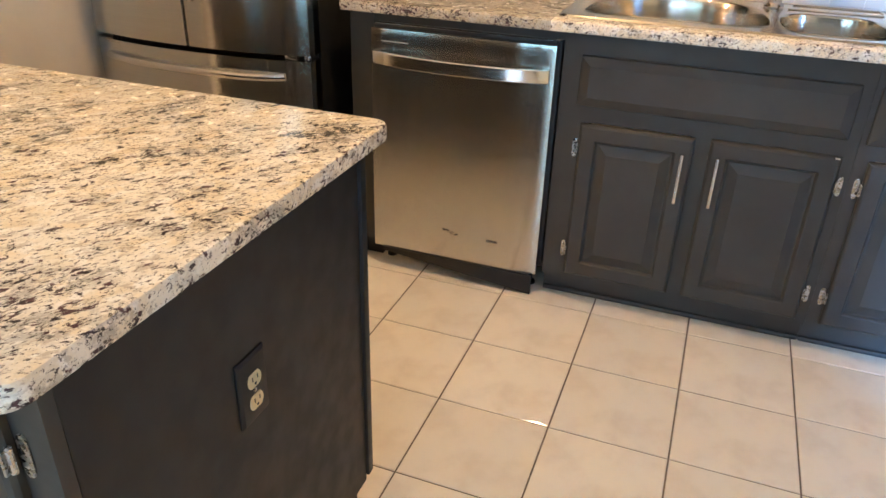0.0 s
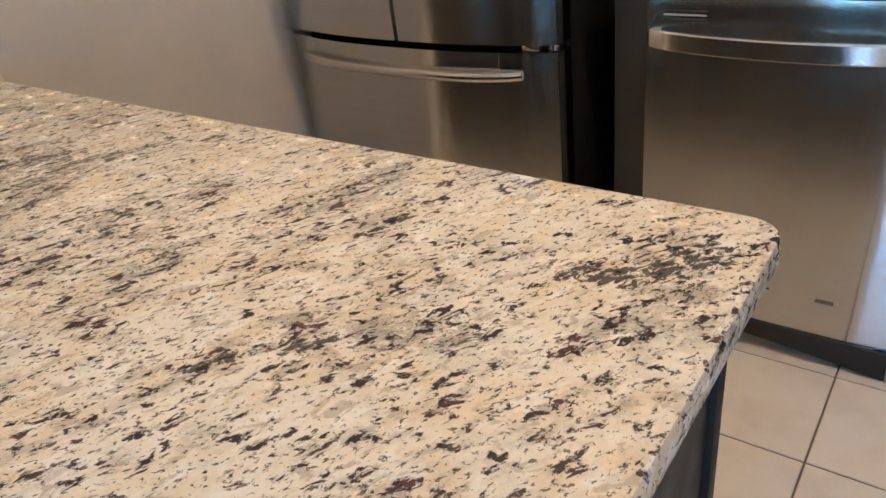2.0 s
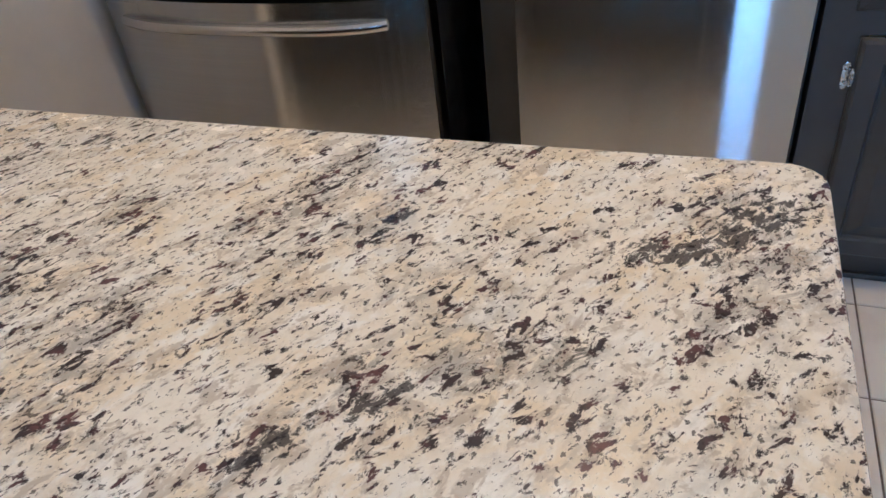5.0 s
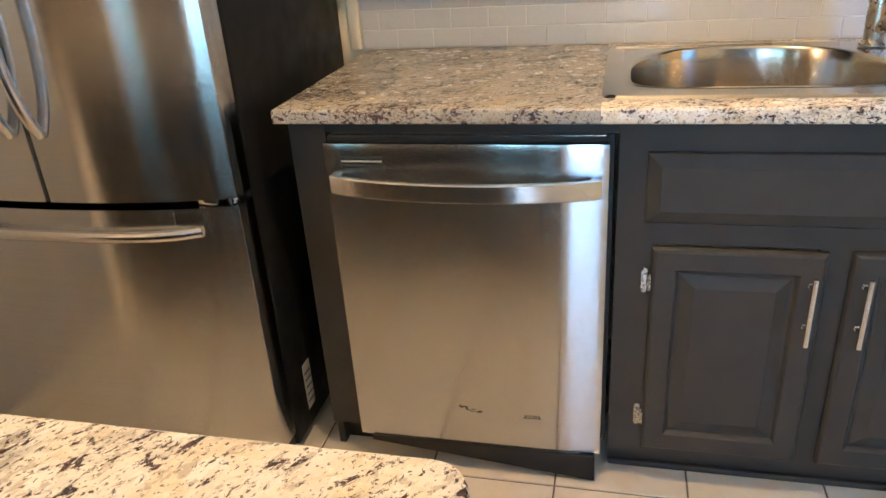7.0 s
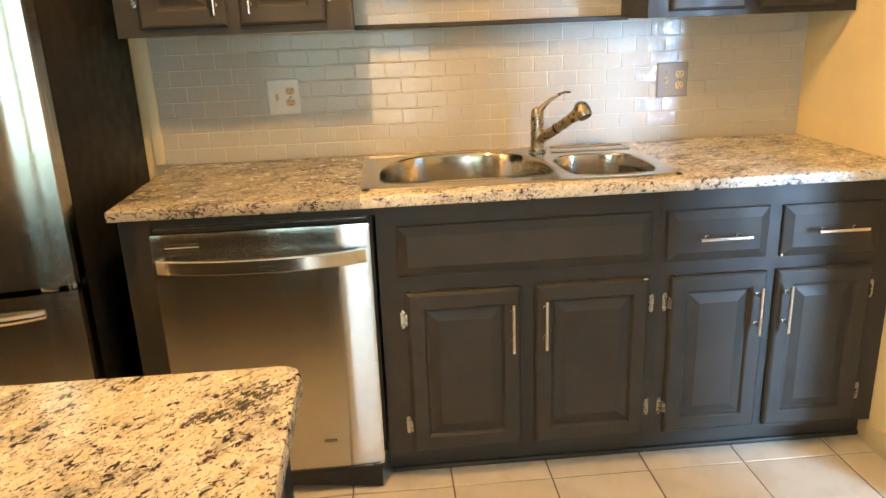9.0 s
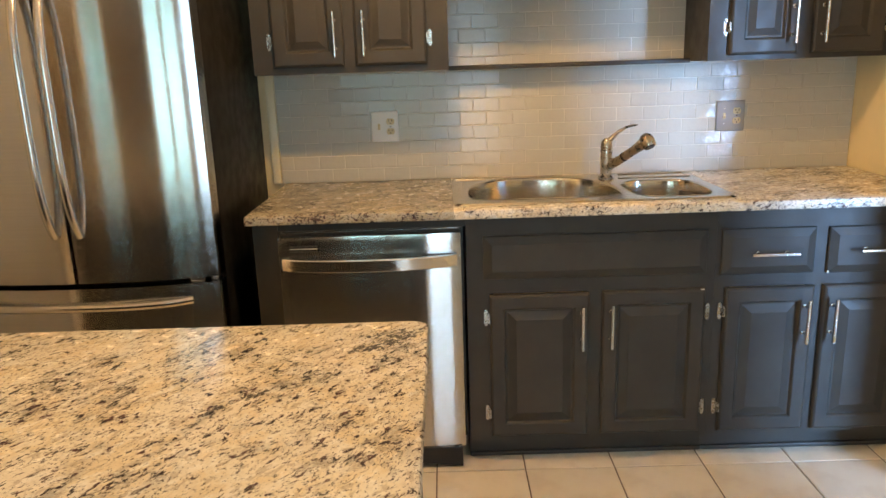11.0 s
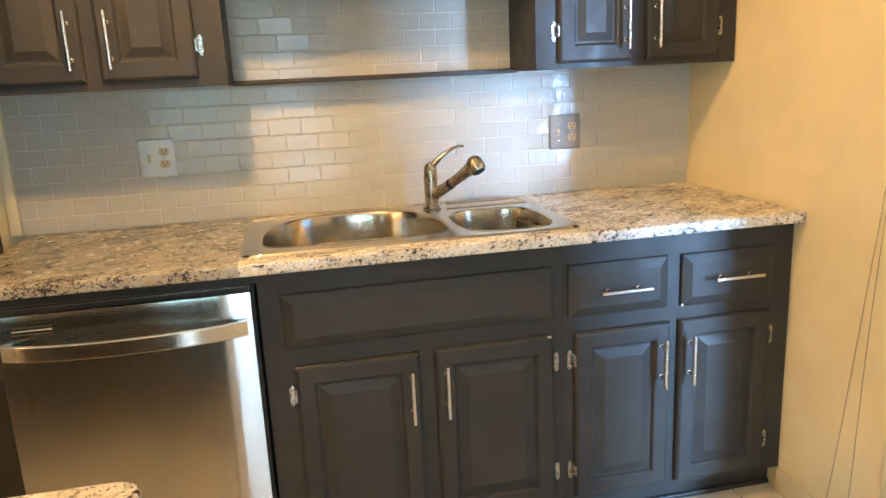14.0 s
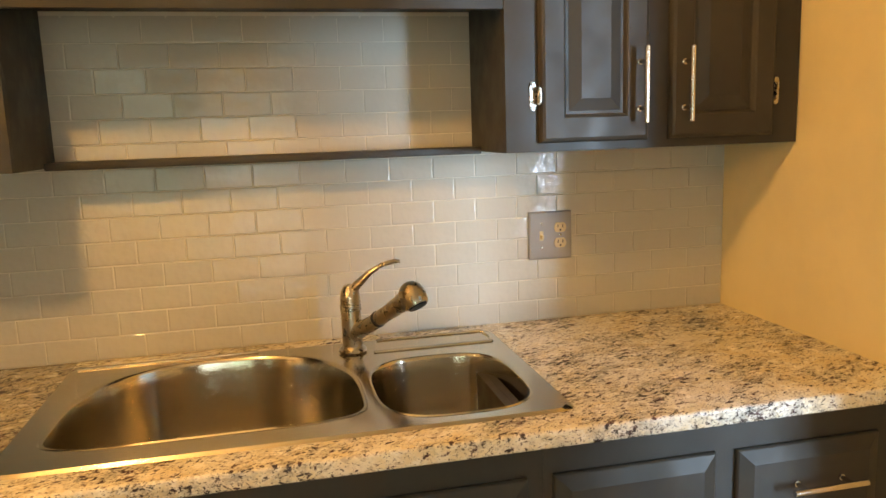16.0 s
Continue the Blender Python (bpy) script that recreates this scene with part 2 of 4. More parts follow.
bronze_plate = make_paint("brown_grey_metal_plate", (0.16, 0.13, 0.10), 0.4, 0.2)
wire_grey = make_paint("brown_grey_wire", (0.40, 0.32, 0.21), 0.6, 0.1)
label_silver = make_paint("silver_label_paper", (0.55, 0.55, 0.54), 0.45, 0.1)
dark_ink = make_paint("dark_ink", (0.03, 0.03, 0.03), 0.5, 0.1)
bare_wood = make_paint("bare_pale_primer", (0.70, 0.66, 0.58), 0.7, 0.1)
wood = make_wood()
foliage = make_leaves()
lawn = make_paint("lawn", (0.06, 0.10, 0.03), 0.9, 0.4)
glass = Mat("window_glass", (1, 1, 1), 0.0, 0.0, Transmission_Weight=1.0, IOR=1.05).m
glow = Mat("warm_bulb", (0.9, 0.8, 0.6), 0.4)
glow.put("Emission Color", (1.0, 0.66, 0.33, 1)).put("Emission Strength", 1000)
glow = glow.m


# ---- mesh helpers ----
WORLD = {}


def part(name, bm, material, parent=None, label="", at=None, angle=34):
    """Links a bmesh, in the world's metres, as one mesh object under a thing or a part."""
    bmesh.ops.recalc_face_normals(bm, faces=bm.faces)
    for f in bm.faces:
        f.smooth = True
    for e in bm.edges:
        e.smooth = not (len(e.link_faces) == 2 and e.calc_face_angle(0) > radians(angle))
    me = bpy.data.meshes.new(name)
    bm.to_mesh(me)
    bm.free()
    me.materials.append(material)
    return piece(name, me, parent, label, at)


def piece(name, me, parent=None, label="", at=None):
    ob = new(name, me)
    m = at if at is not None else Matrix.Identity(4)
    if parent is not None:
        ob.parent = parent
        ob.matrix_parent_inverse = WORLD[parent.name].inverted()
    ob.matrix_basis = m
    WORLD[ob.name] = m
    if label:
        tagged(ob, label)
    return ob


def thing(name, x, y, z, label, category, group="", kind=""):
    ob = new(name)
    ob.empty_display_size = 0.1
    ob.location = (x, y, z)
    WORLD[ob.name] = Matrix.Translation((x, y, z))
    return tagged(ob, label, category, group, kind)


def box(x0, x1, y0, y1, z0, z1, bevel=0.0, seg=2, bm=None):
    own = bmesh.new()
    v = [own.verts.new((x, y, z)) for x in (x0, x1) for y in (y0, y1) for z in (z0, z1)]
    for f in ((0, 1, 3, 2), (4, 6, 7, 5), (0, 4, 5, 1), (2, 3, 7, 6), (0, 2, 6, 4), (1, 5, 7, 3)):
        own.faces.new([v[i] for i in f])
    if bevel:
        bmesh.ops.bevel(own, geom=list(own.edges), offset=bevel, segments=seg, affect="EDGES", profile=0.5)
    if bm is None:
        return own
    return join(bm, own)


def join(bm, other):
    me = bpy.data.meshes.new("tmp")
    other.to_mesh(me)
    other.free()
    bm.from_mesh(me)
    bpy.data.meshes.remove(me)
    return bm


def tube(points, radii, n=14, bm=None, flat=1.0, up=(0, 0, 1)):
    """A round (or flattened) bar swept along points, with closed ends."""
    own = bm or bmesh.new()
    pts = [Vector(p) for p in points]
    if not hasattr(radii, "__len__"):
        radii = [radii] * len(pts)
    rings = []
    for i, p in enumerate(pts):
        d = (pts[min(i + 1, len(pts) - 1)] - pts[max(i - 1, 0)]).normalized()
        u = Vector(up)
        if abs(d.dot(u)) > 0.95:
            u = Vector((0, 1, 0))
        s = d.cross(u).normalized()
        u = s.cross(d).normalized()
        rings.append([own.verts.new(p + radii[i] * (math.cos(a) * s + flat * math.sin(a) * u)) for a in (2 * math.pi * k / n for k in range(n))])
    for a, b in zip(rings, rings[1:]):
        for k in range(n):
            own.faces.new((a[k], a[(k + 1) % n], b[(k + 1) % n], b[k]))
    own.faces.new(rings[0])
    own.faces.new(rings[-1])
    return own


def bowl(centre, radii_z, n=28, bm=None, axis="z"):
    """A turned shape about an axis: pairs of radius and height."""
    own = bm or bmesh.new()
    c = Vector(centre)
    rings = []
    for r, h in radii_z:
        ring = []
        for k in range(n):
            a = 2 * math.pi * k / n
            p = {"z": (r * math.cos(a), r * math.sin(a), h), "y": (r * math.cos(a), h, r * math.sin(a)), "x": (h, r * math.cos(a), r * math.sin(a))}[axis]
            ring.append(own.verts.new(c + Vector(p)))
        rings.append(ring)
    for a, b in zip(rings, rings[1:]):
        for k in range(n):
            own.faces.new((a[k], a[(k + 1) % n], b[(k + 1) % n], b[k]))
    own.faces.new(rings[0])
    own.faces.new(rings[-1])
    return own


def front_panel(x0, x1, z0, z1, y, steps):
    """A panel that faces -y: steps are (inset, height proud of y) from its edge to its middle."""
    bm = bmesh.new()
    rings = []
    for inset, h in steps:
        rings.append([bm.verts.new((x, y - h, z)) for x, z in ((x0 + inset, z0 + inset), (x1 - inset, z0 + inset), (x1 - inset, z1 - inset), (x0 + inset, z1 - inset))])
    for a, b in zip(rings, rings[1:]):
        for k in range(4):
            bm.faces.new((a[k], a[(k + 1) % 4], b[(k + 1) % 4], b[k]))
    bm.faces.new(rings[0])
    bm.faces.new(rings[-1])
    return bm


DOOR = [(0, 0.001), (0, 0.010), (0.004, 0.016), (0.010, 0.019), (0.048, 0.019), (0.052, 0.016), (0.056, 0.009), (0.062, 0.009), (0.088, 0.017), (0.090, 0.018)]
UPPER_DOOR = [(0, 0.001), (0, 0.010), (0.004, 0.016), (0.010, 0.019), (0.050, 0.019), (0.054, 0.016), (0.058, 0.009), (0.064, 0.009), (0.087, 0.017), (0.089, 0.018)]
DRAWER = [(0, 0.001), (0, 0.007), (0.003, 0.010), (0.026, 0.018), (0.029, 0.019)]


# ---- the room's shell ----
XE, YN, ZC = 2.204, 0.630, 2.44          # east wall's face, north wall's face, ceiling
XW, YW = -1.062, -0.93                   # stub wall beside the refrigerator
YS, XF, XR = -4.5, -3.6, 5.2             # south wall, far west wall, next room's east wall
JN, JS, DT = -0.492, -1.27, 2.04          # doorway's jambs and head


def wall(name, label, *boxes, mat=None):
    bm = bmesh.new()
    for b in boxes:
        box(*b, bm=bm)
    return tagged(part(name, bm, mat or cream), label, "wall", kind="structure")


north = wall("wall_north", "cream painted kitchen wall behind the sink counter", (XF - 0.12, XE, YN, YN + 0.12, -0.1, ZC))
east = wall("wall_east", "cream painted wall with an open doorway", (XE, XE + 0.125, JN, YN + 0.12, -0.1, ZC), (XE, XE + 0.125, YS - 0.12, JS, -0.1, ZC), (XE, XE + 0.125, JS, JN, DT, ZC))
wall("wall_stub", "stub wall beside the refrigerator, its colour dimmed for weaker light", (XW - 0.12, XW, YW, YN, -0.1, ZC), mat=beige)
PD0, PD1, PDT = -0.495, 0.495, 2.06      # patio door opening
SP0, SP1 = 0.505, 1.195                  # fixed pane beside the patio door
W20, W21, W2A, W2B = -2.15, -1.45, 0.85, 2.0
wall("wall_south", "unseen south wall darkened for the dim dining side, with a patio door and windows", (XF - 0.12, W20, YS - 0.12, YS, -0.1, ZC), (W21, PD0, YS - 0.12, YS, -0.1, ZC), (W20, W21, YS - 0.12, YS, -0.1, W2A), (W20, W21, YS - 0.12, YS, W2B, ZC),
     (PD1, SP0, YS - 0.12, YS, -0.1, ZC), (SP1, XE, YS - 0.12, YS, -0.1, ZC),
     (PD0, PD1, YS - 0.12, YS, PDT, ZC), (SP0, SP1, YS - 0.12, YS, PDT, ZC), mat=dimmed_brown)
wall("wall_west", "unseen far wall darkened to stand for the dim dining side", (XF - 0.12, XF, YS, YN, -0.1, ZC), mat=dimmed_brown)
NW0, NW1, NWZ0, NWZ1 = 3.65, 4.60, 0.25, 2.20
wall("wall_next_room", "blue grey walls of the neighbouring room with a window", (XE + 0.125, XR + 0.12, YN, YN + 0.12, -0.1, ZC), (XR, XR + 0.12, YS - 0.12, YN, -0.1, ZC),
     (XE + 0.125, NW0, YS - 0.12, YS, -0.1, ZC), (NW1, XR, YS - 0.12, YS, -0.1, ZC), (NW0, NW1, YS - 0.12, YS, -0.1, NWZ0), (NW0, NW1, YS - 0.12, YS, NWZ1, ZC), mat=blue_wall)
tagged(part("ceiling", box(XF - 0.12, XR + 0.12, YS - 0.12, YN + 0.12, ZC, ZC + 0.1), ceiling_white), "white painted flat ceiling", "ceiling", kind="structure")
floor = tagged(part("floor", box(XF - 0.12, XE + 0.06, YS - 0.12, YN + 0.12, -0.10, -0.0035), grout), "cream ceramic floor tiles with brown grout", "floor", kind="structure")
tagged(part("floor_next_room", box(XE + 0.06, XR + 0.12, YS - 0.12, YN + 0.12, -0.10, -0.004), wood), "brown wood floor of the neighbouring room", "floor", kind="structure")
tagged(part("ground", box(-60, 60, -70, YS - 0.12, -0.30, -0.16), lawn), "green lawn outside the patio door", "lawn", kind="structure")
tagged(part("backdrop", box(-8, 8, -9.2, -9.0, -0.17, 5.5), foliage), "flat glowing backdrop of distant green trees outside", "trees", kind="structure")

# patio door and next room's window
def glazed(name, label, x0, x1, z0, z1, meets=()):
    th = thing(name, (x0 + x1) / 2, YS - 0.06, z0, label, "window", kind="structure")
    bm = bmesh.new()
    for b in ((x0, x0 + 0.05, z0, z1), (x1 - 0.05, x1, z0, z1), (x0 + 0.05, x1 - 0.05, z1 - 0.05, z1), (x0 + 0.05, x1 - 0.05, z0, z0 + 0.05)):
        box(b[0], b[1], YS - 0.10, YS - 0.03, b[2], b[3], bm=bm)
    part("window_frame", bm, white_trim, th)
    edges = [x0 + 0.05, *meets, x1 - 0.05]
    for k, (a, b) in enumerate(zip(edges, edges[1:])):
        sash = bmesh.new()
        y0 = YS - 0.095 + 0.028 * (k % 2)
        for c in ((a, a + 0.045, z0 + 0.05, z1 - 0.05), (b - 0.045, b, z0 + 0.05, z1 - 0.05), (a + 0.045, b - 0.045, z1 - 0.11, z1 - 0.05), (a + 0.045, b - 0.045, z0 + 0.05, z0 + 0.12)):
            box(c[0], c[1], y0, y0 + 0.025, c[2], c[3], bm=sash)
        s = part("sash", sash, white_trim, th)
        p = part("pane", box(a + 0.045, b - 0.045, y0 + 0.010, y0 + 0.015, z0 + 0.12, z1 - 0.11), glass, s)
        p.visible_shadow = False


glazed("door_1", "white framed sliding patio door with clear glass", PD0, PD1, 0.0, PDT, (0.0,))
glazed("window_3", "tall fixed pane beside the patio door", SP0, SP1, 0.0, PDT)
glazed("window_2", "white framed window beside the dining area", W20, W21, W2A, W2B)
glazed("window_1", "white framed window of the neighbouring room", NW0, NW1, NWZ0, NWZ1)


def casing(name, label, mat, x0, x1):
    bm = bmesh.new()
    for y0, y1 in ((JN, JN + 0.068), (JS - 0.068, JS)):
        box(x0, x1, y0, y1, 0.0, DT + 0.068, 0.004, bm=bm)
    box(x0, x1, JS, JN, DT, DT + 0.068, 0.004, bm=bm)
    tagged(part(name, bm, mat), label, "trim", kind="structure")


casing("trim_doorway", "cream painted door casing", cream_trim, XE - 0.016, XE - 0.0005)
casing("trim_doorway_far", "door casing of the neighbouring room, paint tinted with daylight blue", daylit_jamb, XE + 0.1255, XE + 0.142)
bm = bmesh.new()
for y0, y1, z0, z1 in ((JN - 0.018, JN - 0.0005, 0.0, DT), (JS + 0.0005, JS + 0.018, 0.0, DT), (JS + 0.018, JN - 0.018, DT - 0.018, DT - 0.0005)):
    box(XE - 0.004, XE + 0.129, y0, y1, z0, z1, 0.0015, bm=bm)
for y0, y1 in ((JN - 0.030, JN - 0.0185), (JS + 0.0185, JS + 0.030)):
    box(XE + 0.045, XE + 0.080, y0, y1, 0.001, DT - 0.019, 0.002, bm=bm)
tagged(part("trim_jamb", bm, daylit_jamb), "door jamb with a stop, paint tinted with daylight blue", "trim", kind="structure")
bm = box(XE - 0.014, XE - 0.0005, JN + 0.069, -0.004, 0.0, 0.078, 0.004)
box(XE - 0.014, XE - 0.0005, YS, JS - 0.069, 0.0, 0.078, 0.004, bm=bm)
tagged(part("baseboard", bm, cream_trim), "cream painted baseboard on the east wall", "baseboard", kind="structure")
tagged(part("baseboard_stub", box(XW + 0.0005, XW + 0.014, YW, -0.14, 0.0, 0.078, 0.004), cream_trim), "cream painted baseboard by the refrigerator", "baseboard", kind="structure")
tagged(part("trim_backsplash", box(-0.148, -0.113, YN - 0.024, YN - 0.0005, 0.940, 1.379, 0.006), cream_trim), "cream vertical edge strip beside the backsplash", "trim", kind="structure")


# ---- ceiling light, and an added fill light of the same make ----
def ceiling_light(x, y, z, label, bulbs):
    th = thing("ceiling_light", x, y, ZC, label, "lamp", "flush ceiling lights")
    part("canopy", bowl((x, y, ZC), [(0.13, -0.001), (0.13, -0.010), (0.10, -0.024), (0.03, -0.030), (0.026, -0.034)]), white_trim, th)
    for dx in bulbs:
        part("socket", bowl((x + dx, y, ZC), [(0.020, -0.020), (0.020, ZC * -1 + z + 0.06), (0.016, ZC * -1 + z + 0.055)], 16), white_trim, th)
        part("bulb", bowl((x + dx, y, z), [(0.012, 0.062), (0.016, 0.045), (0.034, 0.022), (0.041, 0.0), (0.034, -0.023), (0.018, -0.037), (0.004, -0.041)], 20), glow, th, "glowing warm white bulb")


ceiling_light(*LAMP, "small flush ceiling light with a warm bulb", (0.0,))
# warm fill added out of view; no fixture is known here
ceiling_light(-2.85, -2.6, LAMP[2], "unseen fill light added as a three-bulb ceiling fixture over the dining side", (-0.09, 0.0, 0.09))


# ---- fittings that repeat ----
def bar_pull(parent, x, y, z, flat=False, length=0.156):
    """A bar handle on a face at y that looks towards -y."""
    bm = bmesh.new()
    a = Vector((1, 0, 0)) if flat else Vector((0, 0, 1))
    c = Vector((x, y - 0.034, z))
    tube([c - a * length / 2, c - a * (length / 2 - 0.001), c + a * (length / 2 - 0.001), c + a * length / 2], [0.0052, 0.006, 0.006, 0.0052], 12, bm)
    for s in (-1, 1):
        p = c + a * s * 0.048
        tube([p + Vector((0, 0.034, 0)), p + Vector((0, 0.030, 0)), p + Vector((0, 0.029, 0)), p], [0.0062, 0.0062, 0.0042, 0.0042], 10, bm)
    part("handle", bm, handle_steel, parent, "brushed steel bar handle")


def hinge(parent, x, y, z, side):
    """A small chrome face hinge; side -1: its leaf lies to the west of the door's edge."""
    bm = bmesh.new()
    c = x + side * 0.012
    box(c - 0.0075, c + 0.0075, y - 0.003, y - 0.0002, z - 0.022, z + 0.022, 0.001, 1, bm)
    for s in (-1, 1):
        bowl((c, y, z + s * 0.024), [(0.006, -0.0002), (0.006, -0.0028), (0.004, -0.0032)], 10, bm, "y")
        bowl((c, y, z + s * 0.014), [(0.003, -0.003), (0.003, -0.0042), (0.0015, -0.0048)], 8, bm, "y")
    k = x + side * 0.003
    tube([(k, y - 0.012, z - 0.019), (k, y - 0.012, z - 0.017), (k, y - 0.012, z + 0.017), (k, y - 0.012, z + 0.019)], [0.002, 0.0042, 0.0042, 0.002], 10, bm)
    box(min(k, k - side * 0.004), max(k, k - side * 0.004), y - 0.022, y - 0.012, z - 0.016, z + 0.016, 0.001, 1, bm)
    part("hinge", bm, chrome, parent, "worn chrome hinge")


def panel_door(parent, x0, x1, z0, z1, y, steps, pull_x, pull_z, hinge_side, hinge_z, chip=None):
    d = part("door", front_panel(x0, x1, z0, z1, y, steps), cab_grey, parent, angle=9)
    bar_pull(d, pull_x, y - 0.018, pull_z)
    hx = x0 if hinge_side < 0 else x1
    for z in hinge_z:
        hinge(d, hx, y, z, hinge_side)
    if chip:
        part("paint_chip", box(chip[0] - 0.006, chip[0] + 0.006, y - 0.0195, y - 0.014, chip[1] - 0.002, chip[1] + 0.002, 0.001), bare_wood, d, "bare chip in the paint")
    return d


def drawer(parent, x0, x1, z0, z1, y, pull=None, name="drawer_front", chip=None):
    d = part(name, front_panel(x0, x1, z0, z1, y, DRAWER), cab_grey, parent, angle=9)
    if pull:
        bar_pull(d, pull[0], y - 0.018, pull[1], True)
    if chip:
        part("paint_chip", box(chip[0] - 0.003, chip[0] + 0.003, y - 0.0115, y - 0.006, chip[1] - 0.004, chip[1] + 0.004, 0.001), bare_wood, d, "bare chip in the paint")
    return d


def frame_front(rects, y0, y1):
    bm = bmesh.new()
    for x0, x1, z0, z1 in rects:
        box(x0, x1, y0, y1, z0, z1, bm=bm)
    return bm


def base_cabinet(label, x0, x1, stiles, z_rail, doors, drawers):
    th = thing("base_cabinet", (x0 + x1) / 2, 0.3, 0, label, "cabinet", "base cabinets along the sink wall")
    top, foot = 0.905, 0.085
    rects = [(a, b, foot, top) for a, b in stiles]
    for (a, b), (c, d) in zip(stiles, stiles[1:]):
        rects += [(b, c, foot, foot + 0.04), (b, c, top - 0.085, top), (b, c, z_rail - 0.025, z_rail + 0.025)]
    part("face_frame", frame_front(rects, 0.0, 0.019), cab_grey, th)
    part("side_panel", box(x0, x0 + 0.016, 0.0195, YN - 0.01, foot, top), cab_grey, th)
    part("side_panel", box(x1 - 0.016, x1, 0.0195, YN - 0.01, foot, top), cab_grey, th)
    part("bottom_panel", box(x0 + 0.016, x1 - 0.016, 0.0195, YN - 0.01, foot, foot + 0.016), cab_grey, th)
    kick = part("toe_kick", box(x0, x1, 0.050, 0.067, 0.0, foot - 0.001), cab_grey, th)
    part("shoe_moulding", box(x0, x1, 0.037, 0.0498, 0.0, 0.018, 0.006), cab_grey, kick)
    for d in doors:
        panel_door(th, *d)
    for d in drawers:
        drawer(th, *d)
    return th


# ---- the counter run ----
HZ = (0.550, 0.196)
base_cabinet("charcoal painted sink base cabinet with two panel doors", 0.621, 1.4585, ((0.621, 0.71), (1.02, 1.09), (1.405, 1.4585)), 0.66,
             [(0.696, 1.036, 0.106, 0.633, 0.0, DOOR, 1.008, 0.516, -1, HZ), (1.080, 1.428, 0.106, 0.637, 0.0, DOOR, 1.107, 0.519, 1, HZ, (1.415, 0.634))],
             [(0.677, 1.428, 0.687, 0.838, 0.0, None, "false_drawer_front")])
base_cabinet("charcoal painted base cabinet with two drawers and doors", 1.459, XE - 0.003, ((1.459, 1.51), (1.775, 1.845), (2.115, XE - 0.003)), 0.66,
             [(1.494, 1.795, 0.104, 0.634, 0.0, DOOR, 1.764, 0.517, -1, HZ), (1.826, 2.128, 0.102, 0.636, 0.0, DOOR, 1.856, 0.518, 1, HZ)],
             [(1.475, 1.786, 0.680, 0.838, 0.0, (1.638, 0.756)), (1.830, 2.134, 0.676, 0.836, 0.0, (1.996, 0.760), "drawer_front", (1.834, 0.681))])
th = thing("end_panel", -0.05, 0.3, 0, "charcoal painted cabinet end panel beside the dishwasher", "cabinet panel")
part("stile", box(-0.088, -0.004, 0.0, 0.019, 0.085, 0.905), cab_grey, th)
part("side_panel", box(-0.088, -0.07, 0.0195, YN - 0.01, 0.0, 0.905), cab_grey, th)
part("foot", box(-0.0695, -0.004, 0.05, 0.068, 0.0, 0.0845), black, th)
part("top_rail", box(-0.0039, 0.6205, 0.004, 0.019, 0.874, 0.905), cab_grey, th)

SX0, SX1, SY0, SY1 = 0.583, 1.533, 0.018, 0.560     # sink rim


def countertop():
    bm = bmesh.new()
    xs, ys = (-0.099, SX0 + 0.03, SX1 - 0.03, XE - 0.002), (-0.050, SY0 + 0.037, SY1 - 0.03, YN - 0.010)
    v = [[bm.verts.new((x, y, 0.938)) for y in ys] for x in xs]
    for i in range(3):
        for j in range(3):
            if (i, j) != (1, 1):
                bm.faces.new((v[i][j], v[i + 1][j], v[i + 1][j + 1], v[i][j + 1]))
    r = bmesh.ops.extrude_face_region(bm, geom=list(bm.faces))
    for w in r["geom"]:
        if isinstance(w, bmesh.types.BMVert):
            w.co.z = 0.9055
    bmesh.ops.recalc_face_normals(bm, faces=bm.faces)
    edge = [e for e in bm.edges if all(abs(w.co.y + 0.050) < 1e-5 for w in e.verts) and abs(e.verts[0].co.z - e.verts[1].co.z) < 1e-5]
    edge += [e for e in bm.edges if all(abs(w.co.x + 0.099) < 1e-5 for w in e.verts) and abs(e.verts[0].co.z - e.verts[1].co.z) < 1e-5]
    bmesh.ops.bevel(bm, geom=edge, offset=0.006, segments=3, affect="EDGES", profile=0.5)
    return bm


SEAM = 0.5835
top = thing("countertop", 1.05, 0.3, 0.9055, "speckled granite countertop of two butted slabs with a sink cutout", "countertop")
for outer, inner, at_x, stone, words in ((True, False, SEAM - 0.0004, grey_granite, "greyer streaked granite slab"), (False, True, SEAM + 0.0004, granite, "cream and black speckled granite slab")):
    bm = countertop()
    bmesh.ops.bisect_plane(bm, geom=list(bm.verts) + list(bm.edges) + list(bm.faces), plane_co=(at_x, 0, 0), plane_no=(1, 0, 0), clear_outer=outer, clear_inner=inner)
    part("slab", bm, stone, top, words)


def outline(cx, cy, hx, hy, power, n=72, back=None):
    pts = []
    front = power
    for k in range(n):
        a = 2 * math.pi * k / n
        c, s = math.cos(a), math.sin(a)
        power = back if back and s > 0 else front
        x = math.copysign(abs(c) ** (2 / power), c)
        y = math.copysign(abs(s) ** (2 / power), s)
        pts.append((cx + hx * x, cy + hy * y * ((1.35 if s > 0 else 0.65) if back else 1)))
    return pts


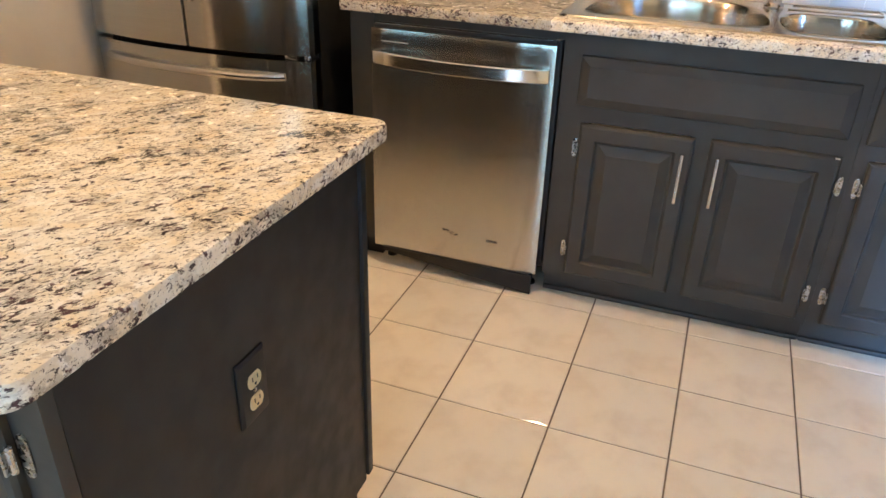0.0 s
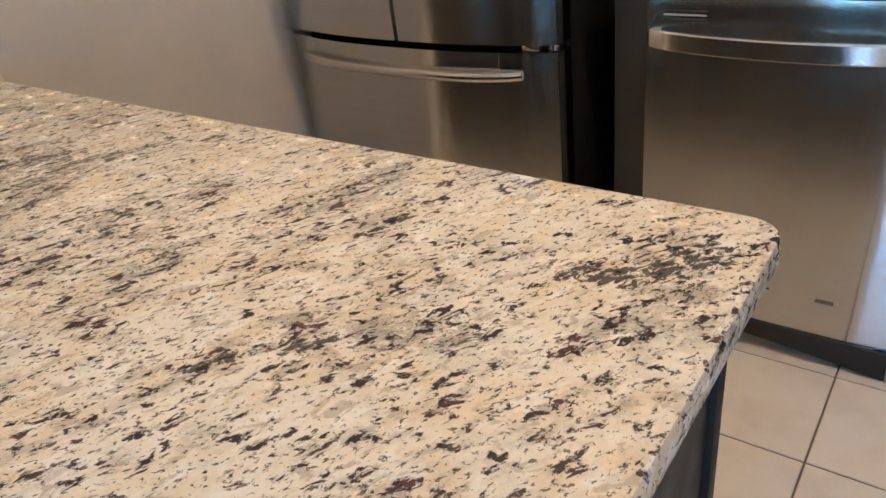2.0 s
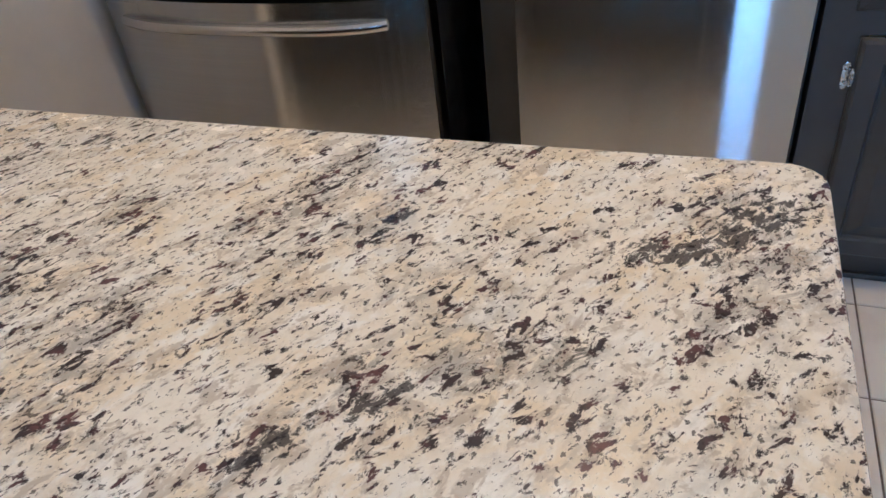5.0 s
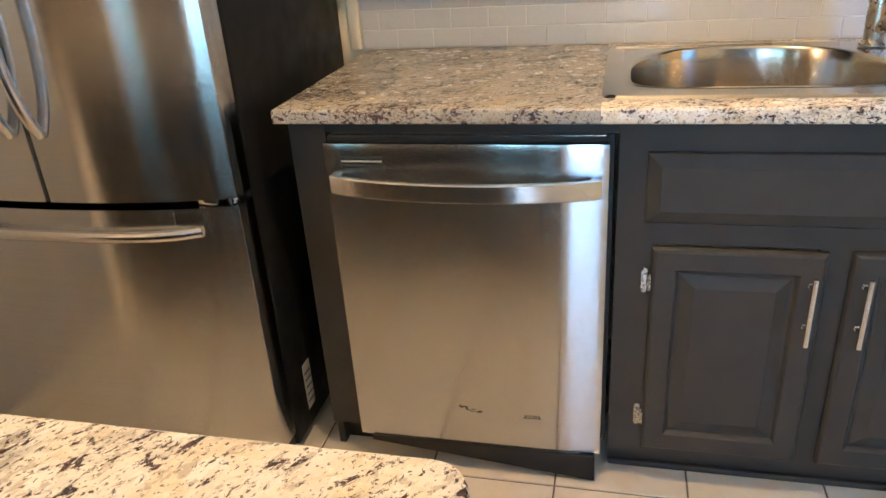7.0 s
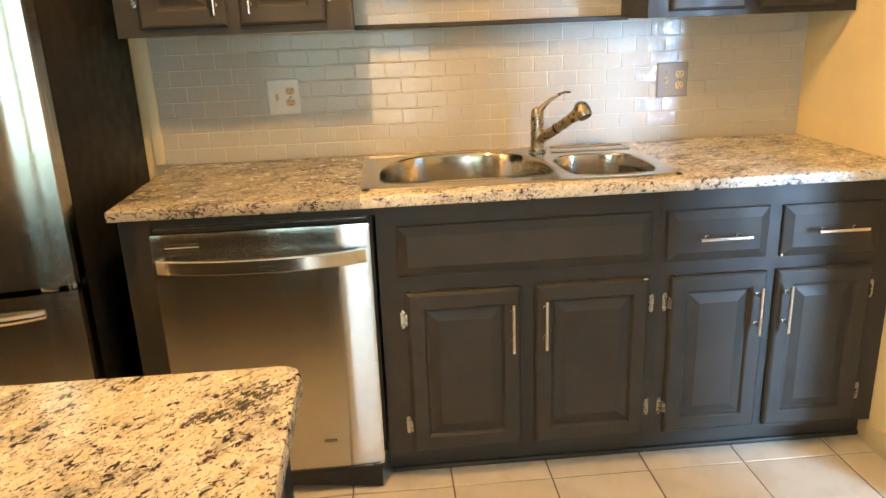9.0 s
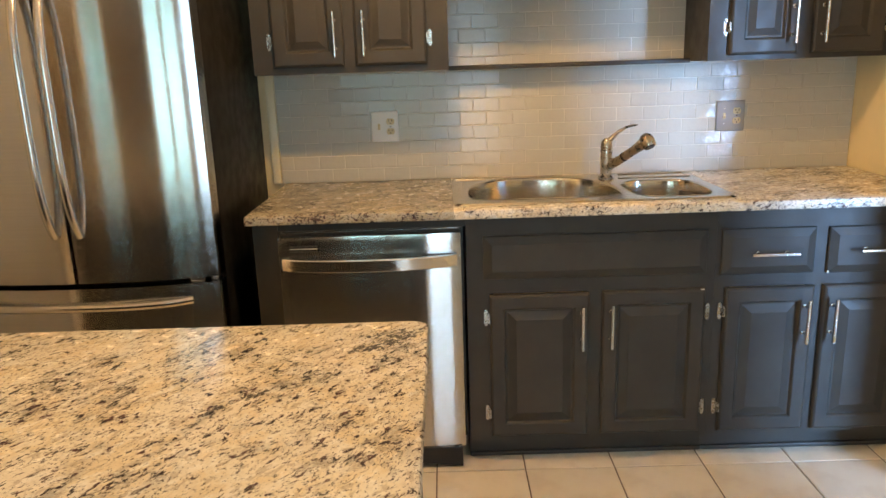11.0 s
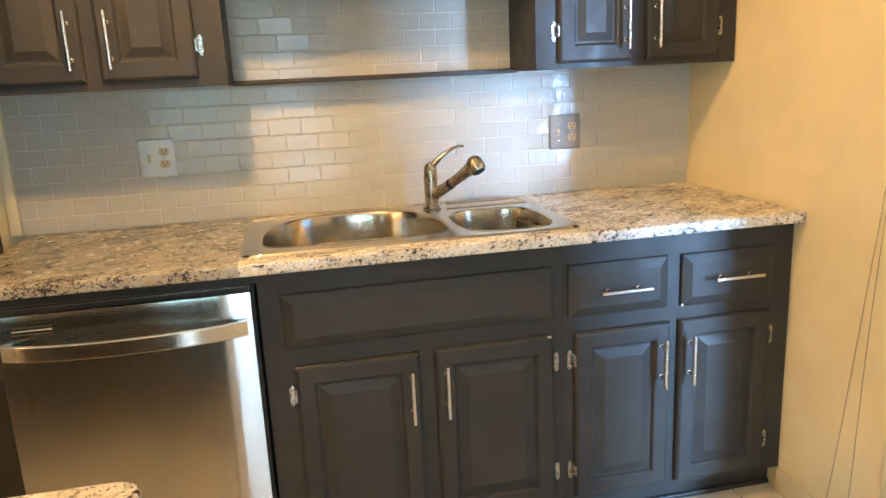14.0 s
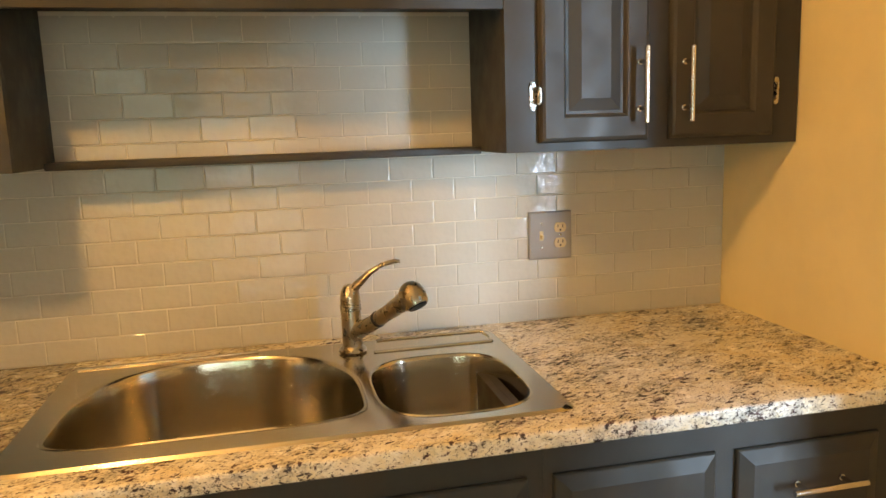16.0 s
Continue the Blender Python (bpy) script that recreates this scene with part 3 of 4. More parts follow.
def sink():
    th = thing("kitchen_sink", 1.05, 0.3, 0.938, "stainless steel double bowl drop-in sink", "sink")
    zt = 0.9435
    shapes = [((0.907, 0.27), outline(0.907, 0.226, 0.266, 0.211, 5.5, 96, back=2.5), 0.19), ((1.345, 0.222), outline(1.345, 0.222, 0.142, 0.165, 3.2), 0.16)]
    rim = bmesh.new()
    edges = []
    outer = [rim.verts.new((x, y, zt)) for x, y in outline((SX0 + SX1) / 2, (SY0 + SY1) / 2, (SX1 - SX0) / 2 - 0.006, (SY1 - SY0) / 2 - 0.006, 26, 96)]
    loops = [outer]
    for c, pts, _ in shapes:
        loops.append([rim.verts.new((c[0] + (x - c[0]) * 1.035, c[1] + (y - c[1]) * 1.045, zt)) for x, y in pts])
    for lp in loops:
        edges += [rim.edges.new((a, b)) for a, b in zip(lp, lp[1:] + lp[:1])]
    bmesh.ops.triangle_fill(rim, use_beauty=True, edges=edges, use_dissolve=False)
    low = [rim.verts.new((SX0 + (w.co.x - SX0) * 1 + (0.006 if w.co.x > 1.05 else -0.006), w.co.y + (0.006 if w.co.y > 0.3 else -0.006), 0.9385)) for w in outer]
    for k in range(len(outer)):
        rim.faces.new((outer[k], outer[(k + 1) % len(outer)], low[(k + 1) % len(outer)], low[k]))
    body = part("rim", rim, sink_steel, th)
    for c, pts, deep in shapes:
        bm = bmesh.new()
        rings = []
        for s, z in ((1.04, zt), (1.025, zt + 0.0022), (1.008, zt + 0.001), (1.0, zt - 0.006), (0.985, zt - 0.03), (0.955, zt - deep + 0.045), (0.935, zt - deep + 0.018), (0.88, zt - deep + 0.003), (0.80, zt - deep), (0.25, zt - deep - 0.004)):
            rings.append([bm.verts.new((c[0] + (x - c[0]) * s, c[1] + (y - c[1]) * s, z)) for x, y in pts])
        for a, b in zip(rings, rings[1:]):
            for k in range(len(a)):
                bm.faces.new((a[k], a[(k + 1) % len(a)], b[(k + 1) % len(a)], b[k]))
        bm.faces.new(rings[-1])
        b = part("bowl", bm, sink_steel, th, angle=60)
        part("drain", bowl((c[0], c[1], zt - deep - 0.004), [(0.045, 0.0005), (0.045, 0.003), (0.036, 0.004), (0.030, 0.001), (0.008, 0.001), (0.006, 0.012)], 24), chrome, b, "round chrome drain basket")
    for pts in (((0.602, 0.538), (0.98, 0.546)), ((1.232, 0.458), (1.505, 0.458)), ((1.25, 0.548), (1.505, 0.548)), ((1.505, 0.458), (1.512, 0.50), (1.505, 0.548))):
        part("bead", tube([(x, y, zt + 0.0005) for x, y in pts], 0.0042, 8), sink_steel, body)


sink()


def faucet():
    th = thing("kitchen_faucet", 1.188, 0.480, 0.947, "brushed nickel pull-out kitchen faucet with lever", "faucet")
    x, y, z = 1.188, 0.480, 0.947
    part("base", bowl((x, y, z), [(0.031, 0.0), (0.031, 0.004), (0.027, 0.008), (0.024, 0.012)], 28), nickel, th)
    part("body", bowl((x, y, z), [(0.0225, 0.012), (0.0225, 0.06), (0.023, 0.088), (0.0225, 0.092)], 28), nickel, th)
    part("collar", bowl((x, y, z), [(0.0225, 0.0922), (0.0242, 0.094), (0.0242, 0.105), (0.0225, 0.107)], 28), chrome, th)
    part("dome", bowl((x, y, z), [(0.0225, 0.1072), (0.0225, 0.122), (0.020, 0.137), (0.013, 0.148), (0.003, 0.152)], 28), nickel, th)
    lever = [(x - 0.004, y + 0.004, z + 0.125), (x + 0.018, y - 0.002, z + 0.150), (x + 0.045, y - 0.008, z + 0.176), (x + 0.072, y - 0.013, z + 0.192), (x + 0.098, y - 0.017, z + 0.199), (x + 0.112, y - 0.019, z + 0.198)]
    part("lever", tube(lever, [0.019, 0.016, 0.011, 0.0085, 0.0085, 0.006], 16, flat=0.62), nickel, th)
    d = Vector((0.106, -0.165, 0.118))
    a = Vector((x + 0.004, y - 0.006, z + 0.035))
    arm = [a, a + d * 0.16 + Vector((0, 0, 0.004)), a + d * 0.30, a + d * 0.42]
    part("spout", tube(arm, [0.017, 0.019, 0.0175, 0.0165], 18), nickel, th)
    part("ring", tube([a + d * 0.42, a + d * 0.425, a + d * 0.455, a + d * 0.46], [0.0155, 0.0182, 0.0182, 0.0155], 18), black, th)
    part("wand", tube([a + d * 0.46, a + d * 0.60, a + d * 0.78, a + d * 0.92], [0.0165, 0.017, 0.0185, 0.022], 18), nickel, th)
    h = a + d * 1.0
    f = Vector((0.30, -0.45, -0.75)).normalized()
    head = part("spray_head", tube([h - f * 0.030, h - f * 0.026, h - f * 0.016, h, h + f * 0.018, h + f * 0.024], [0.006, 0.016, 0.0245, 0.028, 0.0265, 0.024], 22), nickel, th)
    part("spray_face", tube([h + f * 0.0241, h + f * 0.027], [0.020, 0.019], 20), black, head)


faucet()


# ---- dishwasher ----
def pillow(x0, x1, z0, z1, front, back, n=28):
    """A steel door skin, flat in the middle, that falls back gently towards its edges."""
    bm = bmesh.new()

    def ease(d, reach, fall):
        return fall * max(0.0, 1 - d / reach) ** 2

    def spread(a, b):
        return [a + (b - a) * (0.5 - 0.5 * math.cos(math.pi * k / n)) for k in range(n + 1)]

    xs, zs = spread(x0, x1), spread(z0, z1)
    grid = [[bm.verts.new((x, front + ease(x - x0, 0.04, 0.001) + ease(x1 - x, 0.16, 0.0062) + ease(z - z0, 0.05, 0.002) + ease(z1 - z, 0.02, 0.002), z)) for z in zs] for x in xs]
    for i in range(n):
        for j in range(n):
            bm.faces.new((grid[i][j], grid[i + 1][j], grid[i + 1][j + 1], grid[i][j + 1]))
    ring = [grid[i][0] for i in range(n + 1)] + [grid[n][j] for j in range(1, n + 1)] + [grid[i][n] for i in range(n - 1, -1, -1)] + [grid[0][j] for j in range(n - 1, 0, -1)]
    rear = [bm.verts.new((v.co.x, back, v.co.z)) for v in ring]
    for k in range(len(ring)):
        j = (k + 1) % len(ring)
        bm.faces.new((ring[k], ring[j], rear[j], rear[k]))
    bm.faces.new(rear)
    return bm


def dishwasher():
    th = thing("dishwasher", 0.3, 0.25, 0, "stainless steel built-in dishwasher with a bowed handle", "dishwasher")
    part("tub", box(0.008, 0.612, 0.012, 0.56, 0.10, 0.868), black, th)
    door = part("door", pillow(0.0, 0.603, 0.080, 0.858, -0.030, 0.010), steel, th, angle=50)
    part("top_strip", box(0.006, 0.600, -0.016, 0.012, 0.8585, 0.8705, 0.002), black, th)
    part("trim_strip", box(0.012, 0.594, -0.010, 0.002, 0.871, 0.8735), handle_steel, th)
    for k in range(3):
        part("vent_slot", box(0.038, 0.130, -0.0312, -0.0295, 0.827 - 0.009 * k, 0.8305 - 0.009 * k), dark_ink if k != 1 else plate_steel, door)
    bm = bmesh.new()
    rings = []
    for k in range(25):
        u = k / 24
        x = 0.012 + 0.578 * u
        bow = 0.042 * (1 - (2 * u - 1) ** 2) ** 0.8
        yf, zt = -0.046 - bow, 0.790 + 0.001 * bow
        rings.append([bm.verts.new(p) for p in ((x, yf + 0.012, zt), (x, yf + 0.002, zt), (x, yf, zt - 0.003), (x, yf + 0.001, zt - 0.038), (x, yf + 0.004, zt - 0.041), (x, yf + 0.012, zt - 0.041))])
    for a, b in zip(rings, rings[1:]):
        for k in range(6):
            bm.faces.new((a[k], a[(k + 1) % 6], b[(k + 1) % 6], b[k]))
    bm.faces.new(rings[0])
    bm.faces.new(rings[-1])
    box(0.012, 0.034, -0.040, -0.029, 0.750, 0.789, bm=bm)
    box(0.568, 0.590, -0.040, -0.029, 0.750, 0.789, bm=bm)
    part("handle", bm, handle_steel, th, "bowed flat satin steel handle")
    # worn marks: a larger faded maker's mark and a small oval one
    random.seed(5)
    bm = bmesh.new()
    for k in range(22):
        x = 0.262 + 0.052 * random.random()
        z = 0.192 - 0.25 * (x - 0.262) + 0.010 * (random.random() - 0.5)
        box(x, x + 0.005 + 0.006 * random.random(), -0.0306, -0.0295, z, z + 0.0014, bm=bm)
    part("worn_mark", bm, dark_ink, door, "half rubbed-off grey maker's mark")
    bm = bmesh.new()
    for k in range(7):
        box(0.424 + 0.0055 * k, 0.428 + 0.0055 * k, -0.0308, -0.0295, 0.177 + 0.001 * (k % 2), 0.184, bm=bm)
    box(0.421, 0.464, -0.0307, -0.0296, 0.1745, 0.1757, bm=bm)
    part("small_mark", bm, dark_ink, door, "small dark lettered mark")
    bm = bmesh.new()
    v = [bm.verts.new(p) for y in (-0.034, -0.026) for p in ((0.03, y, 0.066), (0.592, y, 0.006), (0.592, y, 0.079), (0.03, y, 0.079))]
    for q in ((0, 1, 2, 3), (4, 7, 6, 5), (0, 4, 5, 1), (1, 5, 6, 2), (2, 6, 7, 3), (3, 7, 4, 0)):
        bm.faces.new([v[i] for i in q])
    part("kick_plate", bm, black, th, "loose sagging black kick plate")
    for x in (0.03, 0.57):
        part("levelling_foot", bowl((x, 0.06, 0), [(0.018, 0.0), (0.018, 0.01), (0.008, 0.014), (0.008, 0.105)], 12), black, th)


dishwasher()


# ---- refrigerator ----
FX0, FX1, FY = -1.045, -0.172, -0.118     # door edges and their front at the edges
FM, FSEAM = (FX0 + FX1) / 2, 0.752


def curved_front(x0, x1, z0, z1, back, n=18, lip=0.012, proud=0.0):
    """A door that is part of one convex front."""
    bm = bmesh.new()

    def face_y(x):
        u = (x - FM) / ((FX1 - FX0) / 2)
        return FY - proud - 0.052 * (1 - abs(u) ** 2.4)

    sect = [(x0, back), (x0, face_y(x0) + lip)]
    for k in range(n + 1):
        x = x0 + 0.004 + (x1 - x0 - 0.008) * k / n
        sect.append((x, face_y(x)))
    sect += [(x1, face_y(x1) + lip), (x1, back)]
    a = [bm.verts.new((x, y, z0)) for x, y in sect]
    b = [bm.verts.new((x, y, z1)) for x, y in sect]
    for k in range(len(sect)):
        j = (k + 1) % len(sect)
        bm.faces.new((a[k], a[j], b[j], b[k]))
    bm.faces.new(a)
    bm.faces.new(b)
    return bm


def refrigerator():
    th = thing("refrigerator", FM, 0.25, 0, "stainless steel french door refrigerator with dark grey sides", "refrigerator")
    part("body", box(FX0 + 0.004, FX1 - 0.002, -0.045, 0.615, 0.03, 1.745, 0.008), fridge_side, th, "dark grey metal cabinet")
    part("gasket", box(FX0 + 0.015, FX1 - 0.012, -0.058, -0.0455, 0.06, 1.735), black, th)
    left = part("left_door", curved_front(FX0, FM - 0.0025, FSEAM + 0.012, 1.74, -0.0585), steel, th)
    right = part("right_door", curved_front(FM + 0.0025, FX1, FSEAM + 0.012, 1.74, -0.0585), steel, th)
    box_ = part("freezer_drawer", curved_front(FX0, FX1, 0.085, FSEAM - 0.006, -0.0585, 34), steel, th)
    for d, x in ((left, FM - 0.042), (right, FM + 0.034)):
        pts = []
        for k in range(25):
            u = k / 24
            bow = 0.055 * (1 - (2 * u - 1) ** 4) ** 0.9 if 0 < u < 1 else 0.0
            pts.append((x, FY - 0.050 - bow - 0.004, 0.918 + 0.75 * u))
        bm = tube(pts, 0.0125, 14, up=(1, 0, 0))
        for s in (0, -1):
            p = Vector(pts[s])
            tube([p + Vector((0, 0.016, 0.004 if s == 0 else -0.004)), p + Vector((0, -0.006, 0.004 if s == 0 else -0.004))], 0.0125, 12, bm)
        part("handle", bm, handle_steel, d, "long bowed satin steel handle")
    pts = []
    for k in range(25):
        u = k / 24
        bow = 0.040 * (1 - (2 * u - 1) ** 4) ** 0.9 if 0 < u < 1 else 0.0
        x = FX0 + 0.070 + (FX1 - FX0 - 0.160) * u
        pts.append((x, FY - 0.022 - bow, 0.692 - 0.006 * (1 - (2 * u - 1) ** 2)))
    bm = tube(pts, 0.0135, 14)
    part("handle", bm, handle_steel, box_, "bowed satin steel drawer handle")
    for k, x in ((0, pts[0][0]), (1, pts[-1][0])):
        w = 0.055
        x0, x1 = (x - 0.012, x + w) if k == 0 else (x - w, x + 0.020)
        part("handle_recess", curved_front(x0, x1, 0.680, 0.738, FY, 8, 0.001, 0.0012), steel, box_)
    part("mid_hinge", box(FX1 - 0.095, FX1 - 0.050, FY - 0.006, -0.05, FSEAM - 0.005, FSEAM + 0.010, 0.002), handle_steel, th)
    part("hinge_pin", bowl((FX1 - 0.022, FY + 0.016, FSEAM + 0.003), [(0.012, -0.006), (0.012, 0.006)], 14), chrome, th)
    part("base_grille", box(FX0 + 0.01, FX1 - 0.01, -0.09, -0.05, 0.012, 0.078, 0.003), black, th)
    part("rating_label", box(FX1 - 0.0019, FX1 - 0.0008, 0.036, 0.080, 0.085, 0.225), label_silver, th, "small silver printed label")
    for k in range(5):
        part("print_line", box(FX1 - 0.0008, FX1 - 0.0003, 0.042, 0.074, 0.105 + 0.022 * k, 0.110 + 0.022 * k), dark_ink, th)
    for x in (FX0 + 0.06, FX1 - 0.06):
        for y in (-0.02, 0.55):
            part("foot", bowl((x, y, 0), [(0.022, 0.0), (0.022, 0.02), (0.012, 0.03), (0.012, 0.032)], 12), black, th)


refrigerator()


# ---- wall cabinets and the open niche ----
UY = 0.345


def wall_cabinet(label, x0, x1, stiles, doors):
    th = thing("wall_cabinet", (x0 + x1) / 2, 0.5, 1.38, label, "cabinet", "wall cabinets above the counter")
    z0, z1 = 1.376, 2.14
    rects = [(a, b, z0, z1) for a, b in stiles]
    for (a, b), (c, d) in zip(stiles, stiles[1:]):
        rects += [(b, c, z0, z0 + 0.045), (b, c, z1 - 0.06, z1)]
    part("face_frame", frame_front(rects, UY, UY + 0.019), cab_grey, th)
    part("side_panel", box(x0, x0 + 0.013, UY + 0.0195, YN - 0.0125, z0, z1), cab_grey, th)
    part("side_panel", box(x1 - 0.013, x1, UY + 0.0195, YN - 0.0125, z0, z1), cab_grey, th)
    part("bottom_panel", box(x0 + 0.013, x1 - 0.013, UY + 0.0195, YN - 0.0125, z0 + 0.008, z0 + 0.022), cab_grey, th)
    part("top_panel", box(x0 + 0.013, x1 - 0.013, UY + 0.0195, YN - 0.0125, z1 - 0.016, z1), cab_grey, th)
    for d in doors:
        panel_door(th, *d)


UZ = (1.491, 2.00)
wall_cabinet("charcoal painted wall cabinet with two panel doors", -0.118, 0.584, ((-0.118, -0.03), (0.195, 0.268), (0.488, 0.584)),
             [(-0.045, 0.212, 1.400, 2.105, UY, UPPER_DOOR, 0.183, 1.510, -1, UZ), (0.251, 0.508, 1.400, 2.105, UY, UPPER_DOOR, 0.285, 1.510, 1, UZ)])
wall_cabinet("charcoal painted corner wall cabinet with two panel doors", 1.514, XE - 0.003, ((1.514, 1.605), (1.815, 1.895), (2.115, XE - 0.003)),
             [(1.584, 1.828, 1.394, 2.105, UY, UPPER_DOOR, 1.803, 1.507, -1, UZ), (1.878, 2.132, 1.394, 2.105, UY, UPPER_DOOR, 1.907, 1.507, 1, UZ)])
tagged(part("niche_shelf", box(0.5845, 1.5135, 0.532, YN - 0.0125, 1.371, 1.387, 0.002), cab_grey), "charcoal painted open shelf board between wall cabinets", "shelf")
tagged(part("valance", box(0.5845, 1.5135, UY + 0.002, UY + 0.020, 1.664, 2.14, 0.002), cab_grey), "charcoal painted valance board over the niche", "valance")
tagged(part("niche_ceiling", box(0.5845, 1.5135, UY + 0.0205, YN - 0.0125, 1.70, 1.716), cab_grey), "charcoal painted top board closing the niche", "ceiling", kind="structure")
tagged(part("soffit", box(-0.13, XE - 0.001, UY + 0.01, YN - 0.001, 2.1405, ZC - 0.001), cream), "cream painted soffit above the wall cabinets", "soffit", kind="structure")


# ---- switches and outlets ----
def receptacle(parent, c, right, out, mat):
    """A duplex outlet: c its middle on the plate's face, right and out its axes."""
    up = Vector((0, 0, 1))
    R, O = Vector(right), Vector(out)
    turn = Matrix((R, O, up)).transposed().to_4x4()
    for s in (-1, 1):
        m = Matrix.Translation(Vector(c) + up * s * 0.0195) @ turn
        bm = bmesh.new()
        ring = []
        for k in range(24):
            a = 2 * math.pi * k / 24
            ring.append((0.0165 * math.cos(a), max(-0.0125, min(0.0125, 0.0165 * math.sin(a)))))
        lo = [bm.verts.new((x, 0.0, z)) for x, z in ring]
        hi = [bm.verts.new((x * 0.96, 0.0025, z * 0.96)) for x, z in ring]
        for k in range(24):
            bm.faces.new((lo[k], lo[(k + 1) % 24], hi[(k + 1) % 24], hi[k]))
        bm.faces.new(lo)
        bm.faces.new(hi)
        bm.transform(m)
        r = part("receptacle", bm, mat, parent, "ivory outlet face")
        slots = bmesh.new()
        box(-0.0075, -0.0052, 0.0022, 0.0029, 0.0, 0.0075, bm=slots)
        box(0.0052, 0.0075, 0.0022, 0.0029, 0.0, 0.0075, bm=slots)
        bowl((0, 0, -0.0062), [(0.0026, 0.0022), (0.0026, 0.0029)], 10, slots, "y")
        slots.transform(m)
        part("slots", slots, black, r)
    bm = bowl((0, 0, 0), [(0.0035, 0.0), (0.0035, 0.0012), (0.002, 0.0018)], 10, None, "y")
    bm.transform(Matrix.Translation(Vector(c)) @ turn)
    part("screw", bm, chrome, parent)


def wall_plate(name, x0, x1, z0, z1, mat, label):
    """A two-gang plate on the tiles: a toggle switch and a duplex outlet."""
    y = YN - 0.0145
    th = thing(name, (x0 + x1) / 2, y, z0, label, "outlet")
    part("plate", front_panel(x0, x1, z0, z1, y, [(0, 0.0), (0, 0.002), (0.004, 0.006), (0.005, 0.0063)]), mat, th)
    zc = (z0 + z1) / 2
    sx, ox = x0 + 0.032, x1 - 0.032
    part("switch_slot", box(sx - 0.005, sx + 0.005, y - 0.0068, y - 0.006, zc - 0.012, zc + 0.012), ivory, th)
    part("toggle", box(sx - 0.0038, sx + 0.0038, y - 0.017, y - 0.0069, zc - 0.007, zc + 0.003, 0.0015), ivory, th, "ivory toggle lever")
    for s in (-1, 1):
        part("screw", bowl((sx, y - 0.0062, zc + s * 0.030), [(0.0035, 0.0), (0.0035, -0.0012), (0.002, -0.0018)], 10, None, "y"), chrome if mat is plate_steel else mat, th)
    receptacle(th, (ox, y - 0.006, zc), (1, 0, 0), (0, -1, 0), ivory)


wall_plate("switch_plate", 0.266, 0.376, 1.097, 1.219, white_plastic, "white two-gang plate with switch and outlet on tiles")
wall_plate("switch_plate", 1.654, 1.768, 1.096, 1.218, plate_steel, "grey metal two-gang plate with switch and outlet")


# ---- island ----
IX0, IX1, IY0, IY1, ITOP = -1.16, 0.521, -1.862, -1.020, 0.918


def island_top():
    bm = bmesh.new()
    pts = []
    r = 0.035
    for cx, cy, a0 in ((IX1 - r, IY1 - r, 0), (IX0 + r, IY1 - r, 90), (IX0 + r, IY0 + r, 180), (IX1 - r, IY0 + r, 270)):
        for k in range(9):
            a = radians(a0 + 90 * k / 8)
            pts.append((cx, cy, math.cos(a), math.sin(a)))
    rings = []
    for off, z in ((-0.006, ITOP - 0.033), (-0.0015, ITOP - 0.0315), (0.0, ITOP - 0.027), (0.0, ITOP - 0.007), (-0.002, ITOP - 0.002), (-0.007, ITOP)):
        rings.append([bm.verts.new((cx + (r + off) * c, cy + (r + off) * s, z)) for cx, cy, c, s in pts])
    for a, b in zip(rings, rings[1:]):
        for k in range(len(a)):
            bm.faces.new((a[k], a[(k + 1) % len(a)], b[(k + 1) % len(a)], b[k]))
    bm.faces.new(rings[0])
    bm.faces.new(rings[-1])
    return bm


tagged(part("island_countertop", island_top(), island_granite), "speckled cream granite island top with rounded corners", "countertop")


